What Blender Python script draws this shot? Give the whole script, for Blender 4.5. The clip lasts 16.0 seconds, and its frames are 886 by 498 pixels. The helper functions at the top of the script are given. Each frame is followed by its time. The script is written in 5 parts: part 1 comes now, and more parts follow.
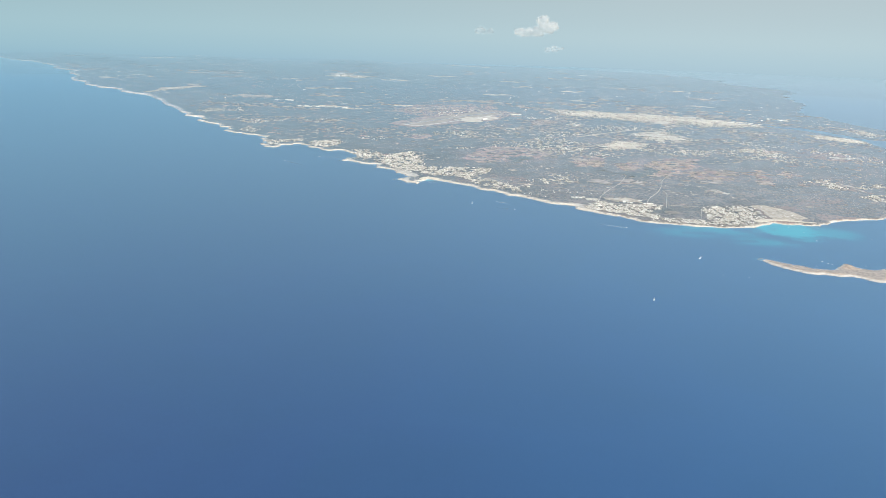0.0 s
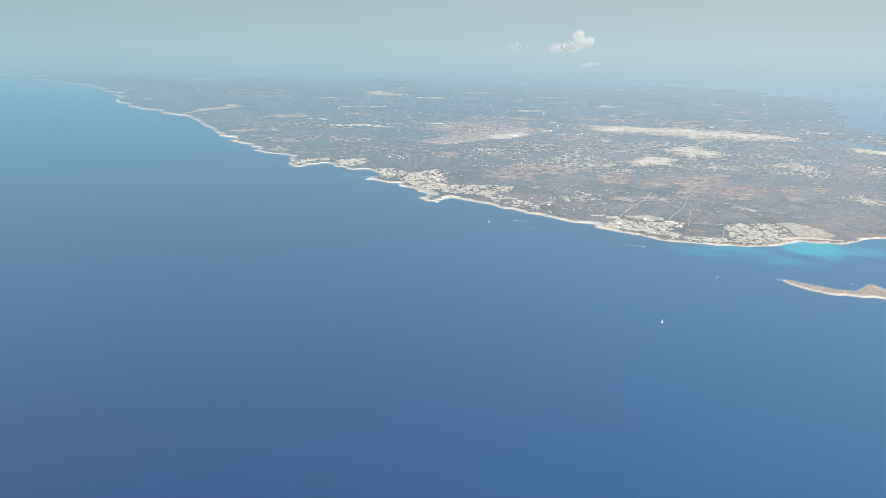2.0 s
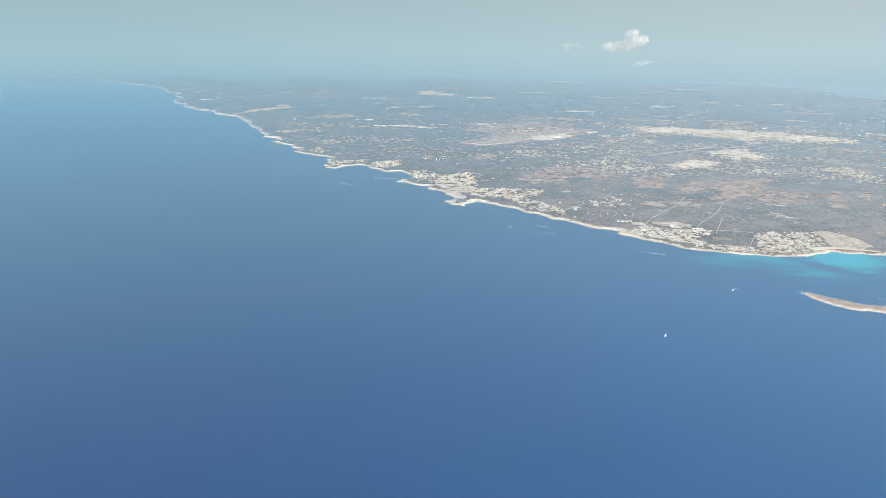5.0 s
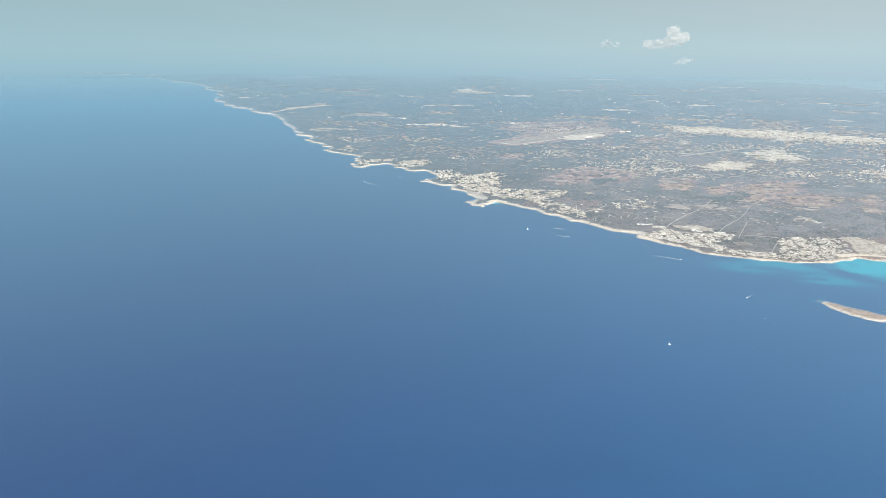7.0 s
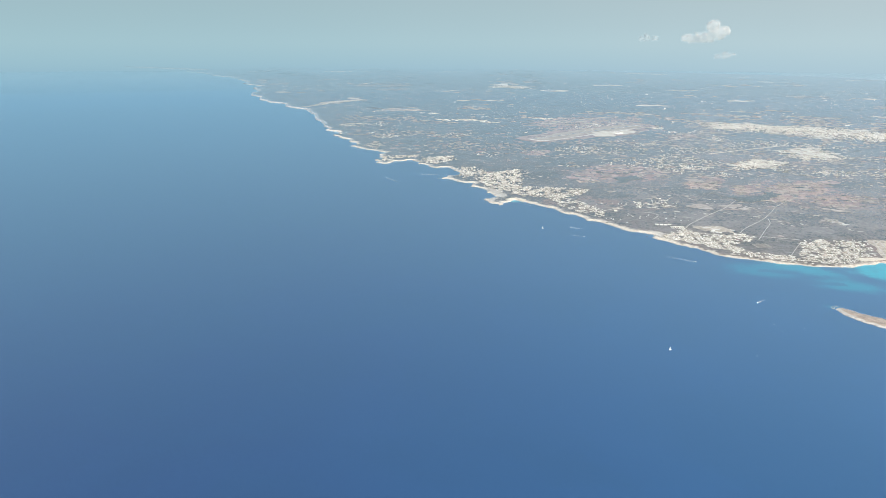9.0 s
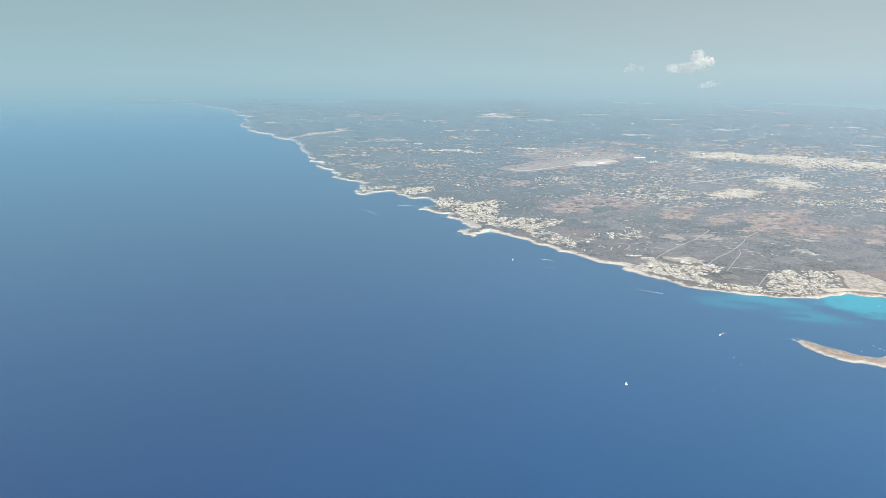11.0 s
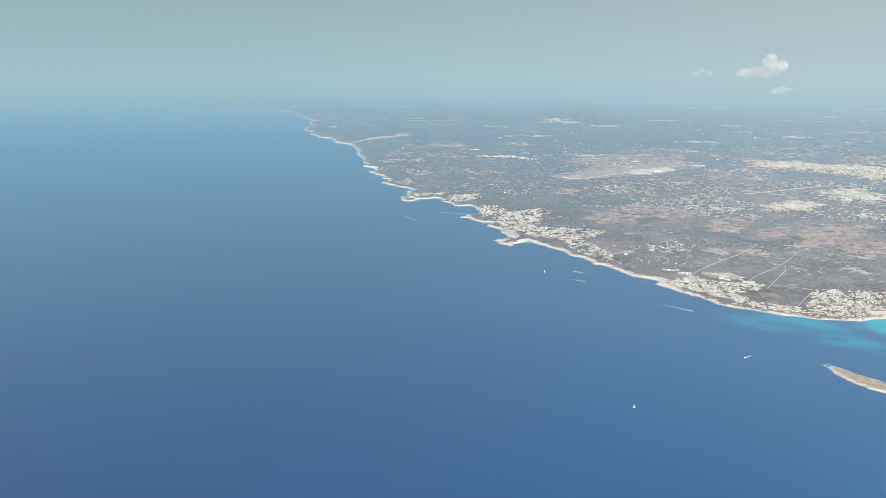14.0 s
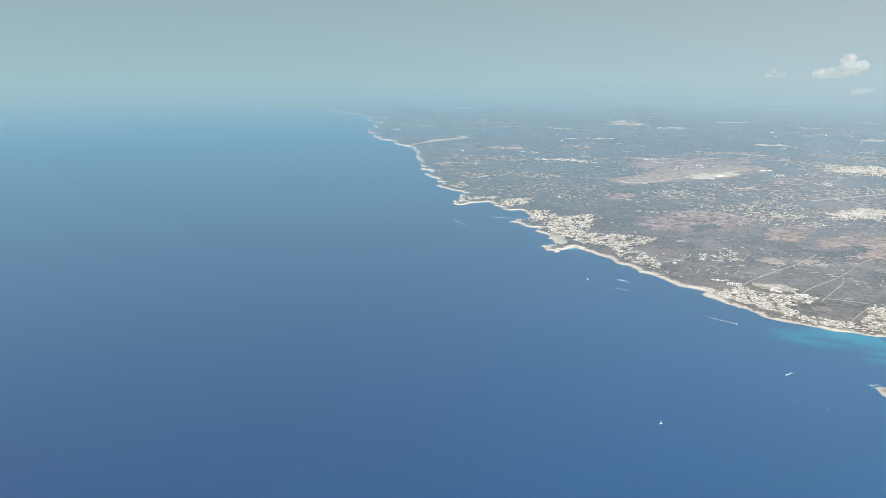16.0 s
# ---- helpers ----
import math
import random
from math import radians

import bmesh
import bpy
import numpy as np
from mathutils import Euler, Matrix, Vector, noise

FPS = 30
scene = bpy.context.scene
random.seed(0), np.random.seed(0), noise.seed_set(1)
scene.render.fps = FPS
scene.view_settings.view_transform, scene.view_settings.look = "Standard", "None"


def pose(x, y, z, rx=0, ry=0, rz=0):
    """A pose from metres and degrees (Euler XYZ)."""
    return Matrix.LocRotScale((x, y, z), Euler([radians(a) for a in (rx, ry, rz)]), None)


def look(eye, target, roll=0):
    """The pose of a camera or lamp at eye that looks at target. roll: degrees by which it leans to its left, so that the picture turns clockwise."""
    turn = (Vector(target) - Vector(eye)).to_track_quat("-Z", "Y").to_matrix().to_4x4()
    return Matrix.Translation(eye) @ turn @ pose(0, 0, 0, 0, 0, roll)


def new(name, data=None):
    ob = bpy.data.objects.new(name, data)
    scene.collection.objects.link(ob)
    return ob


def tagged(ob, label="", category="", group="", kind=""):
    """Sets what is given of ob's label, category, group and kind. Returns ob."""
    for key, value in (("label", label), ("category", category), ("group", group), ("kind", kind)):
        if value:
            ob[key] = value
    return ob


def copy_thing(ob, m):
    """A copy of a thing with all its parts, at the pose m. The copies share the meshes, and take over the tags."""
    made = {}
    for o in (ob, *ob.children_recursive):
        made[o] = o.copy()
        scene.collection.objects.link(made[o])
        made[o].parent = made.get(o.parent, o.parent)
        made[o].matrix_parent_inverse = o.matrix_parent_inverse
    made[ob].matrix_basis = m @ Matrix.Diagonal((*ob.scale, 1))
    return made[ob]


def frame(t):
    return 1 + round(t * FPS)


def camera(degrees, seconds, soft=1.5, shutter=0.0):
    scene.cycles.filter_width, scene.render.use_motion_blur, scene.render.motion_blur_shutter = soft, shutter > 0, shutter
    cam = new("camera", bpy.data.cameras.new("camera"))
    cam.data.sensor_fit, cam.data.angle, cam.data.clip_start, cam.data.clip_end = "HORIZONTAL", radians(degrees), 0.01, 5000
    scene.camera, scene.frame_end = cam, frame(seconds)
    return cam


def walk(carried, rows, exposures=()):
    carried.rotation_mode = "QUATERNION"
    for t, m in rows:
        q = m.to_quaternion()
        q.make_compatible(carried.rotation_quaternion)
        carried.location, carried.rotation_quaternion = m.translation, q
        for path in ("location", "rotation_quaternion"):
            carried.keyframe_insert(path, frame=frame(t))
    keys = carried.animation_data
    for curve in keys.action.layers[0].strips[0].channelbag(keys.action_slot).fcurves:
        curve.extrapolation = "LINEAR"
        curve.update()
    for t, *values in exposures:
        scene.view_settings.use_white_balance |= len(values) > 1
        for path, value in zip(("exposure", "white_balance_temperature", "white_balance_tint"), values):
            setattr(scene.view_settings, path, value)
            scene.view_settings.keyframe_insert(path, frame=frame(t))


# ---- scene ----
cam = camera(61.87, 16.0, soft=0.8)
# The whole island is modelled at one tenth: one metre here is ten metres on the coast.
# The aircraft climbs away in an even, slightly bending line; the view is turned by hand.
VIEW = [      # seconds, yaw, pitch, roll
    (0, 5.99, -15.65, 1.70),
    (0.5, 6.89, -15.64, 1.62),
    (1, 7.86, -15.58, 1.21),
    (1.5, 8.54, -14.91, 0.78),
    (2, 9.37, -14.51, 0.67),
    (2.5, 10.39, -14.49, 0.75),
    (3, 11.53, -14.57, 0.52),
    (3.5, 12.11, -14.45, 0.50),
    (4, 12.60, -14.54, 0.43),
    (6.5, 16.42, -14.73, 0.21),
    (7, 17.22, -14.85, 0.17),
    (7.5, 17.96, -15.00, 0.15),
    (8, 18.71, -15.10, 0.19),
    (8.5, 19.55, -15.16, 0.21),
    (9, 20.33, -15.31, 0.08),
    (9.2, 20.16, -15.44, 0.22),
    (11.3, 20.06, -12.92, -0.30),
    (11.5, 20.49, -12.94, -0.22),
    (12, 21.63, -12.86, -0.24),
    (12.5, 22.56, -12.80, -0.17),
    (13, 23.42, -12.80, -0.11),
    (13.5, 24.24, -12.90, -0.10),
    (14, 25.28, -12.85, -0.15),
    (14.5, 26.05, -12.76, -0.02),
    (15, 27.13, -12.60, -0.15),
    (15.5, 29.45, -12.62, -0.46),
    (16, 30.56, -12.73, -0.42),
]


def eye_at(t):
    s = t / 16
    return Vector((5.93 + 144.50 * s - 13.53 * s * s, -7.82 + 41.64 * s + 18.81 * s * s, 115.84 + 18.84 * s + 0.80 * s * s))


def view(t, yaw, pitch, roll):
    eye = eye_at(t)
    return pose(*eye, 90 + pitch, 0, yaw) @ pose(0, 0, 0, 0, 0, roll)


walk(cam, [(t, view(t, yaw, pitch, roll)) for t, yaw, pitch, roll in VIEW], [(0, 0.71), (9, 0.71), (11.5, 0.66), (16, 0.63)])

# ---- light ----
SUN_ELEVATION, SUN_SIDE = 46.0, 128.0      # degrees; SUN_SIDE clockwise from +y
world = bpy.data.worlds.new("sky")
scene.world = world
world.use_nodes = True
wn = world.node_tree.nodes
sky = wn.new("ShaderNodeTexSky")
sky.sky_type, sky.sun_disc = "NISHITA", False
sky.sun_elevation, sky.sun_rotation = radians(SUN_ELEVATION), radians(SUN_SIDE)
sky.air_density, sky.dust_density, sky.ozone_density = 1.6, 3.0, 1.5
wn["Background"].inputs["Strength"].default_value = 0.11
world.node_tree.links.new(sky.outputs["Color"], wn["Background"].inputs["Color"])
lamp = bpy.data.lights.new("sun", "SUN")
lamp.energy, lamp.angle, lamp.color = 3.2, radians(0.5), (1.0, 0.965, 0.91)
sun = new("sun", lamp)
side, up = radians(SUN_SIDE), radians(SUN_ELEVATION)
sun.matrix_world = look((math.sin(side) * math.cos(up) * 900, math.cos(side) * math.cos(up) * 900, math.sin(up) * 900), (0, 0, 0))

# ---- the curved earth ----
EARTH = 743000.0      # radius, with the bending of light in air


def drop(x, y):
    return -(x * x + y * y) / (2 * EARTH)


# ---- materials ----
class Nodes:
    """Short ways to make nodes in one material."""

    def __init__(self, name):
        self.mat = bpy.data.materials.new(name)
        self.mat.use_nodes = True
        self.tree = self.mat.node_tree
        self.tree.nodes.clear()
        self.out = self.tree.nodes.new("ShaderNodeOutputMaterial")

    def put(self, socket, value):
        if hasattr(value, "is_output"):
            self.tree.links.new(value, socket)
        elif isinstance(value, tuple) and len(value) == 3 and len(socket.default_value) == 4:
            socket.default_value = (*value, 1)
        else:
            socket.default_value = value

    def node(self, kind, **values):
        n = self.tree.nodes.new(kind)
        for key, value in values.items():
            if key in n.inputs:
                self.put(n.inputs[key], value)
        return n

    def place(self):
        return self.node("ShaderNodeTexCoord").outputs["Object"]

    def noise(self, scale, detail=4.0, rough=0.55, vector=None, warp=0.0):
        n = self.node("ShaderNodeTexNoise", Scale=scale, Detail=detail, Roughness=rough, Distortion=warp)
        self.put(n.inputs["Vector"], vector if vector is not None else self.place())
        return n.outputs["Fac"]

    def ramp(self, value, low, high):
        n = self.node("ShaderNodeMapRange")
        n.interpolation_type = "SMOOTHSTEP"
        self.put(n.inputs["Value"], value)
        self.put(n.inputs["From Min"], low)
        self.put(n.inputs["From Max"], high)
        return n.outputs["Result"]

    def mix(self, fac, a, b, how="MIX"):
        n = self.tree.nodes.new("ShaderNodeMix")
        n.data_type, n.blend_type = "RGBA", how
        self.put(n.inputs[0], fac)
        self.put(n.inputs[6], a)
        self.put(n.inputs[7], b)
        return n.outputs[2]

    def math(self, how, a, b=0.0):
        n = self.tree.nodes.new("ShaderNodeMath")
        n.operation = how
        self.put(n.inputs[0], a)
        self.put(n.inputs[1], b)
        return n.outputs[0]

    def bump(self, height, strength, distance):
        n = self.node("ShaderNodeBump", Strength=strength, Distance=distance)
        self.put(n.inputs["Height"], height)
        return n.outputs["Normal"]

    def choice(self, value, stops):
        n = self.tree.nodes.new("ShaderNodeValToRGB")
        n.color_ramp.interpolation = "CONSTANT"
        while len(n.color_ramp.elements) < len(stops):
            n.color_ramp.elements.new(0.5)
        for element, (at, colour) in zip(n.color_ramp.elements, stops):
            element.position, element.color = at, (*colour, 1)
        self.put(n.inputs["Fac"], value)
        return n.outputs["Color"]

    def surface(self, colour, rough, normal=None, gloss=None, tint=(0.8, 0.9, 1.0), gloss_rough=0.3, power=3.0, top=0.9, broken=False):
        """A diffuse ground; grazing gloss that mirrors the pale horizon sky imitates distance haze."""
        base = self.node("ShaderNodeBsdfPrincipled", Roughness=rough)
        self.put(base.inputs["Base Color"], colour)
        base.inputs["Specular IOR Level"].default_value = 0.2
        if normal is not None:
            self.put(base.inputs["Normal"], normal)
        shader = base.outputs[0]
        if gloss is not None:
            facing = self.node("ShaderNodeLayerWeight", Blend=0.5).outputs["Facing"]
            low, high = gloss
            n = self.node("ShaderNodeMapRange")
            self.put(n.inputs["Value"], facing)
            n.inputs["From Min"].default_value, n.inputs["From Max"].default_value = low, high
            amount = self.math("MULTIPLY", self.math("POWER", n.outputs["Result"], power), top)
            if broken:      # the gloss used as haze varies at random in patches
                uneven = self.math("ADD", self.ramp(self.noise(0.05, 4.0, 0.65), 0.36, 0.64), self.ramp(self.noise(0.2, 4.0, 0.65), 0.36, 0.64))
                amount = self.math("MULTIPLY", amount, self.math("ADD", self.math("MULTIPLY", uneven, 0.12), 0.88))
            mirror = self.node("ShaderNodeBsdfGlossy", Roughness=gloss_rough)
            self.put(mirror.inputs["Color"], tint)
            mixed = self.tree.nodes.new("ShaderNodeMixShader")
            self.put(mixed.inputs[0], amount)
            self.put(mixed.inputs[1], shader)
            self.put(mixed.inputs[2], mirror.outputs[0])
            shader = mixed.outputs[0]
        self.tree.links.new(shader, self.out.inputs["Surface"])
        return self.mat


# haze over distant land, put into its gloss by viewing angle and bluish tint
LAND_HAZE_GLOSS = dict(gloss=(0.66, 0.985), gloss_rough=0.22, power=1.1, top=0.86, tint=(0.782, 0.878, 0.966), broken=True)
HALF_HAZE_GLOSS = dict(LAND_HAZE_GLOSS, top=0.46)      # less imitated haze, so that pale ground and roofs keep their contrast


def blob(n, x, y, rx, ry, warp):
    """1 at a place, falling to 0 at its rim, with an uneven outline."""
    parts = n.tree.nodes.new("ShaderNodeSeparateXYZ")
    n.put(parts.inputs[0], n.place())
    dx = n.math("DIVIDE", n.math("SUBTRACT", parts.outputs[0], x), rx)
    dy = n.math("DIVIDE", n.math("SUBTRACT", parts.outputs[1], y), ry)
    far = n.math("SQRT", n.math("ADD", n.math("MULTIPLY", dx, dx), n.math("MULTIPLY", dy, dy)))
    return n.ramp(n.math("ADD", far, warp), 1.15, 0.25)


def band(n, x0, y0, x1, y1, half, warp):
    """1 along a stretch of line, falling to 0 at its ragged rim."""
    parts = n.tree.nodes.new("ShaderNodeSeparateXYZ")
    n.put(parts.inputs[0], n.place())
    px, py, dx, dy = n.math("SUBTRACT", parts.outputs[0], x0), n.math("SUBTRACT", parts.outputs[1], y0), x1 - x0, y1 - y0
    along = n.math("ADD", n.math("MULTIPLY", px, dx / (dx * dx + dy * dy)), n.math("MULTIPLY", py, dy / (dx * dx + dy * dy)))
    along = n.math("MINIMUM", n.math("MAXIMUM", along, 0.0), 1.0)
    qx, qy = n.math("SUBTRACT", px, n.math("MULTIPLY", along, dx)), n.math("SUBTRACT", py, n.math("MULTIPLY", along, dy))
    far = n.math("SQRT", n.math("ADD", n.math("MULTIPLY", qx, qx), n.math("MULTIPLY", qy, qy)))
    return n.ramp(n.math("ADD", n.math("DIVIDE", far, half), warp), 1.35, 0.6)


# sandy shallows: middle x, y, reach and how clear the sand shows
SHALLOWS = [(187, 502, 26, 31, 1.5), (142, 488, 36, 17, 0.55), (116, 478, 26, 16, 0.38), (160, 464, 27, 15, 0.48), (214, 497, 20, 24, 0.55), (-78, 622, 11, 6, 1.0), (145, 421, 6, 4, 0.22)]
# beds of dark sea grass: two ends and half their width
GRASS_BEDS = [(152, 495, 163, 484, 4.5), (163, 484, 176, 471, 5.5), (176, 471, 200, 456, 6.0), (128, 461, 154, 464, 3.6), (116, 477, 133, 479, 3.4), (205, 480, 232, 468, 7.0)]


def sea_material():
    n = Nodes("sea")
    warp = n.math("ADD", n.math("MULTIPLY", n.math("SUBTRACT", n.noise(0.045, 5.0, 0.6), 0.5), 1.1), n.math("MULTIPLY", n.math("SUBTRACT", n.noise(0.2, 4.0, 0.65), 0.5), 0.8))
    parts = n.tree.nodes.new("ShaderNodeSeparateXYZ")
    n.put(parts.inputs[0], n.place())
    # the open water's blue grows paler from west to east
    eastward = n.ramp(n.math("ADD", parts.outputs[0], n.math("MULTIPLY", n.noise(0.004, 3.0), 160.0)), -140.0, 330.0)
    deep = n.mix(eastward, (0.0183, 0.0412, 0.108), (0.0232, 0.082, 0.180))
    current = n.noise(0.012, 4.0, 0.6, warp=0.6)
    deep = n.mix(n.math("MULTIPLY", n.ramp(current, 0.40, 0.62), 0.16), deep, (0.017, 0.052, 0.098))
    ripple = n.math("ADD", n.noise(0.5, 3.0, 0.7), n.noise(0.06, 3.0, 0.6))
    deep = n.mix(n.math("MULTIPLY", n.ramp(ripple, 0.85, 1.2), 0.10), deep, (0.026, 0.075, 0.165))
    bay = None
    for x, y, rx, ry, clear in SHALLOWS:
        here = n.math("MULTIPLY", blob(n, x, y, rx, ry, warp), clear)
        bay = here if bay is None else n.math("MAXIMUM", bay, here)
    bay = n.math("MINIMUM", bay, 1.0)
    grass = n.math("MULTIPLY", n.ramp(n.noise(0.07, 5.0, 0.65, warp=0.4), 0.56, 0.66), 0.35)
    ragged = n.math("MULTIPLY", n.math("SUBTRACT", n.noise(0.13, 5.0, 0.7, warp=0.5), 0.5), 4.6)
    for x0, y0, x1, y1, half in GRASS_BEDS:
        grass = n.math("MAXIMUM", grass, band(n, x0, y0, x1, y1, half, ragged))
    bay = n.math("MULTIPLY", bay, n.math("SUBTRACT", 1.0, n.math("MULTIPLY", grass, 0.82)))
    colour = n.mix(bay, deep, (0.015, 0.31, 0.37))
    east_haze = n.ramp(n.math("ADD", parts.outputs[0], n.math("MULTIPLY", n.noise(0.006, 3.0), 120.0)), 390.0, 510.0)
    tint = n.mix(east_haze, (0.64, 0.853, 0.985), (0.80, 0.905, 0.98))      # pale haze painted into the mirror tint of the eastern water
    return n.surface(colour, 0.5, None, gloss=(0.28, 0.982), gloss_rough=0.28, power=2.15, top=0.98, tint=tint)


# stretches of red loam: middle x, y and reach
RED_PLOTS = [
    [(97, 758), (125, 785), (121, 741), (104, 711)],
    [(128, 751), (153, 815), (198, 824), (177, 757), (140, 691), (123, 697)],
    [(160, 723), (194, 749), (221, 746), (200, 699), (170, 686)],
    [(221, 702), (235, 693), (228, 670), (219, 675)],
    [(219, 739), (242, 760), (250, 736), (228, 706)],
    [(255, 742), (271, 770), (277, 738), (259, 720)],
    [(293, 924), (326, 934), (313, 899), (288, 895)],
    [(-59, 744), (-46, 830), (-26, 863), (8, 852), (35, 834), (40, 785), (14, 785), (-10, 750), (-33, 727)],
    [(54, 776), (74, 811), (94, 801), (84, 736), (60, 730)],
    [(114, 691), (132, 750), (156, 822), (139, 715), (121, 688)],
    [(10, 1174), (49, 1212), (51, 1152), (22, 1116)],
    [(-144, 913), (-121, 947), (-108, 917), (-128, 886)],
    [(-225, 1275), (-198, 1410), (-105, 1461), (-60, 1480), (-44, 1371), (-75, 1290), (-165, 1180)],
    [(330, 880), (390, 960), (420, 940), (360, 850)],
]
RED_LAND = []
for outline in RED_PLOTS:
    xs, ys = [q[0] for q in outline], [q[1] for q in outline]
    RED_LAND.append(((min(xs) + max(xs)) / 2, (min(ys) + max(ys)) / 2, (max(xs) - min(xs)) * 0.46, (max(ys) - min(ys)) * 0.46))


def land_material():
    n = Nodes("land")
    wide, middle, fine = n.noise(0.006, 4.0), n.noise(0.035, 5.0, 0.62), n.noise(0.45, 5.0, 0.7)
    speck = n.noise(1.6, 3.0, 0.7)
    scrub = n.mix(n.ramp(fine, 0.32, 0.62), (0.066, 0.062, 0.058), (0.155, 0.137, 0.123))
    scrub = n.mix(n.ramp(speck, 0.54, 0.66), scrub, (0.25, 0.225, 0.198))
    dry = n.mix(n.ramp(fine, 0.3, 0.7), (0.14, 0.12, 0.109), (0.265, 0.236, 0.212))
    red = n.mix(n.ramp(fine, 0.3, 0.7), (0.165, 0.11, 0.092), (0.28, 0.20, 0.165))
    cells = n.node("ShaderNodeTexVoronoi", Scale=0.05)
    n.put(cells.inputs["Vector"], n.place())
    pick = n.tree.nodes.new("ShaderNodeSeparateColor")
    n.put(pick.inputs[0], cells.outputs["Color"])
    patch = n.noise(0.16, 4.0, 0.65)
    scrub = n.mix(n.math("MULTIPLY", n.ramp(patch, 0.52, 0.66), 0.8), scrub, (0.18, 0.165, 0.15))
    scrub = n.mix(n.math("MULTIPLY", n.ramp(patch, 0.46, 0.34), 0.5), scrub, (0.042, 0.046, 0.040))
    ground = n.mix(n.math("MULTIPLY", n.ramp(middle, 0.48, 0.66), 0.75), scrub, dry)
    ground = n.mix(n.math("MULTIPLY", n.ramp(wide, 0.46, 0.62), n.ramp(pick.outputs[0], 0.55, 0.6)), ground, red)
    ground = n.mix(n.math("MULTIPLY", n.ramp(pick.outputs[1], 0.82, 0.86), 0.8), ground, dry)
    wood = n.math("MULTIPLY", n.ramp(n.noise(0.016, 5.0, 0.65), 0.54, 0.60), 0.45)
    ground = n.mix(wood, ground, n.mix(n.ramp(fine, 0.35, 0.65), (0.028, 0.036, 0.028), (0.07, 0.072, 0.052)))
    sides = n.tree.nodes.new("ShaderNodeSeparateXYZ")
    n.put(sides.inputs[0], n.place())
    lean = n.math("ADD", sides.outputs[0], n.math("MULTIPLY", n.math("SUBTRACT", n.noise(0.01, 4.0, 0.6), 0.5), 300.0))
    thicket = n.mix(n.ramp(fine, 0.35, 0.65), (0.044, 0.042, 0.036), (0.092, 0.084, 0.071))
    ground = n.mix(n.math("MULTIPLY", n.ramp(lean, 90.0, -120.0), 0.5), ground, thicket)
    ground = n.mix(n.math("MULTIPLY", n.ramp(lean, 140.0, 320.0), 0.35), ground, dry)
    loam = None
    warp = n.math("MULTIPLY", n.math("SUBTRACT", n.noise(0.03, 4.0, 0.65), 0.5), 2.4)
    for x, y, rx, ry in RED_LAND:
        here = blob(n, x, y, rx * 1.25, ry * 1.25, warp)
        loam = here if loam is None else n.math("MAXIMUM", loam, here)
    loam = n.math("MULTIPLY", loam, n.ramp(n.noise(0.11, 4.0, 0.65), 0.38, 0.56))
    ground = n.mix(n.math("MULTIPLY", loam, 0.85), ground, n.mix(n.ramp(fine, 0.3, 0.7), (0.215, 0.138, 0.124), (0.39, 0.272, 0.245)))
    rim = n.node("ShaderNodeTexVoronoi", Scale=0.085)
    rim.feature = "DISTANCE_TO_EDGE"
    n.put(rim.inputs["Vector"], n.place())
    ground = n.mix(n.math("MULTIPLY", n.ramp(rim.outputs["Distance"], 0.03, 0.01), n.math("MULTIPLY", n.ramp(fine, 0.4, 0.6), 0.55)), ground, (0.30, 0.27, 0.235))
    shore = n.node("ShaderNodeAttribute")
    shore.attribute_name = "shore"
    edge = n.math("ADD", shore.outputs["Fac"], n.math("MULTIPLY", n.math("SUBTRACT", n.noise(0.10, 5.0, 0.65), 0.5), 16.0))
    rock = n.mix(n.ramp(n.noise(0.8, 4.0, 0.7), 0.3, 0.7), (0.33, 0.295, 0.245), (0.60, 0.55, 0.465))
    parts = n.tree.nodes.new("ShaderNodeSeparateXYZ")
    n.put(parts.inputs[0], n.place())
    rock = n.mix(n.ramp(parts.outputs[0], -330.0, -620.0), rock, n.mix(n.ramp(n.noise(0.2, 4.0, 0.7), 0.3, 0.7), (0.30, 0.295, 0.29), (0.52, 0.51, 0.495)))
    edge = n.math("ADD", edge, n.math("MULTIPLY", n.ramp(parts.outputs[0], 330.0, 390.0), 4.0))
    edge = n.math("ADD", edge, n.math("MULTIPLY", n.math("SUBTRACT", n.noise(0.35, 4.0, 0.6), 0.5), 9.0))
    cape = n.math("MAXIMUM", blob(n, -106, 648, 22, 30, warp), blob(n, 52, 541, 16, 12, warp))
    edge = n.math("SUBTRACT", edge, n.math("MULTIPLY", cape, 7.0))
    edge = n.math("SUBTRACT", edge, n.math("MULTIPLY", n.ramp(parts.outputs[0], -360.0, -800.0), 5.0))
    edge = n.math("ADD", edge, n.math("MULTIPLY", n.ramp(parts.outputs[0], 50.0, 90.0), 2.6))
    colour = n.mix(n.ramp(edge, 6.2, 2.4), ground, rock)
    rim_rock = n.mix(n.ramp(n.noise(0.7, 4.0, 0.7), 0.3, 0.7), (0.30, 0.275, 0.235), (0.53, 0.49, 0.42))
    colour = n.mix(n.ramp(n.math("ADD", shore.outputs["Fac"], n.math("MULTIPLY", n.math("SUBTRACT", n.noise(0.3, 4.0, 0.6), 0.5), 1.6)), 1.5, 0.6), colour, rim_rock)
    return n.surface(colour, 0.9, n.bump(fine, 0.35, 0.6), **LAND_HAZE_GLOSS)


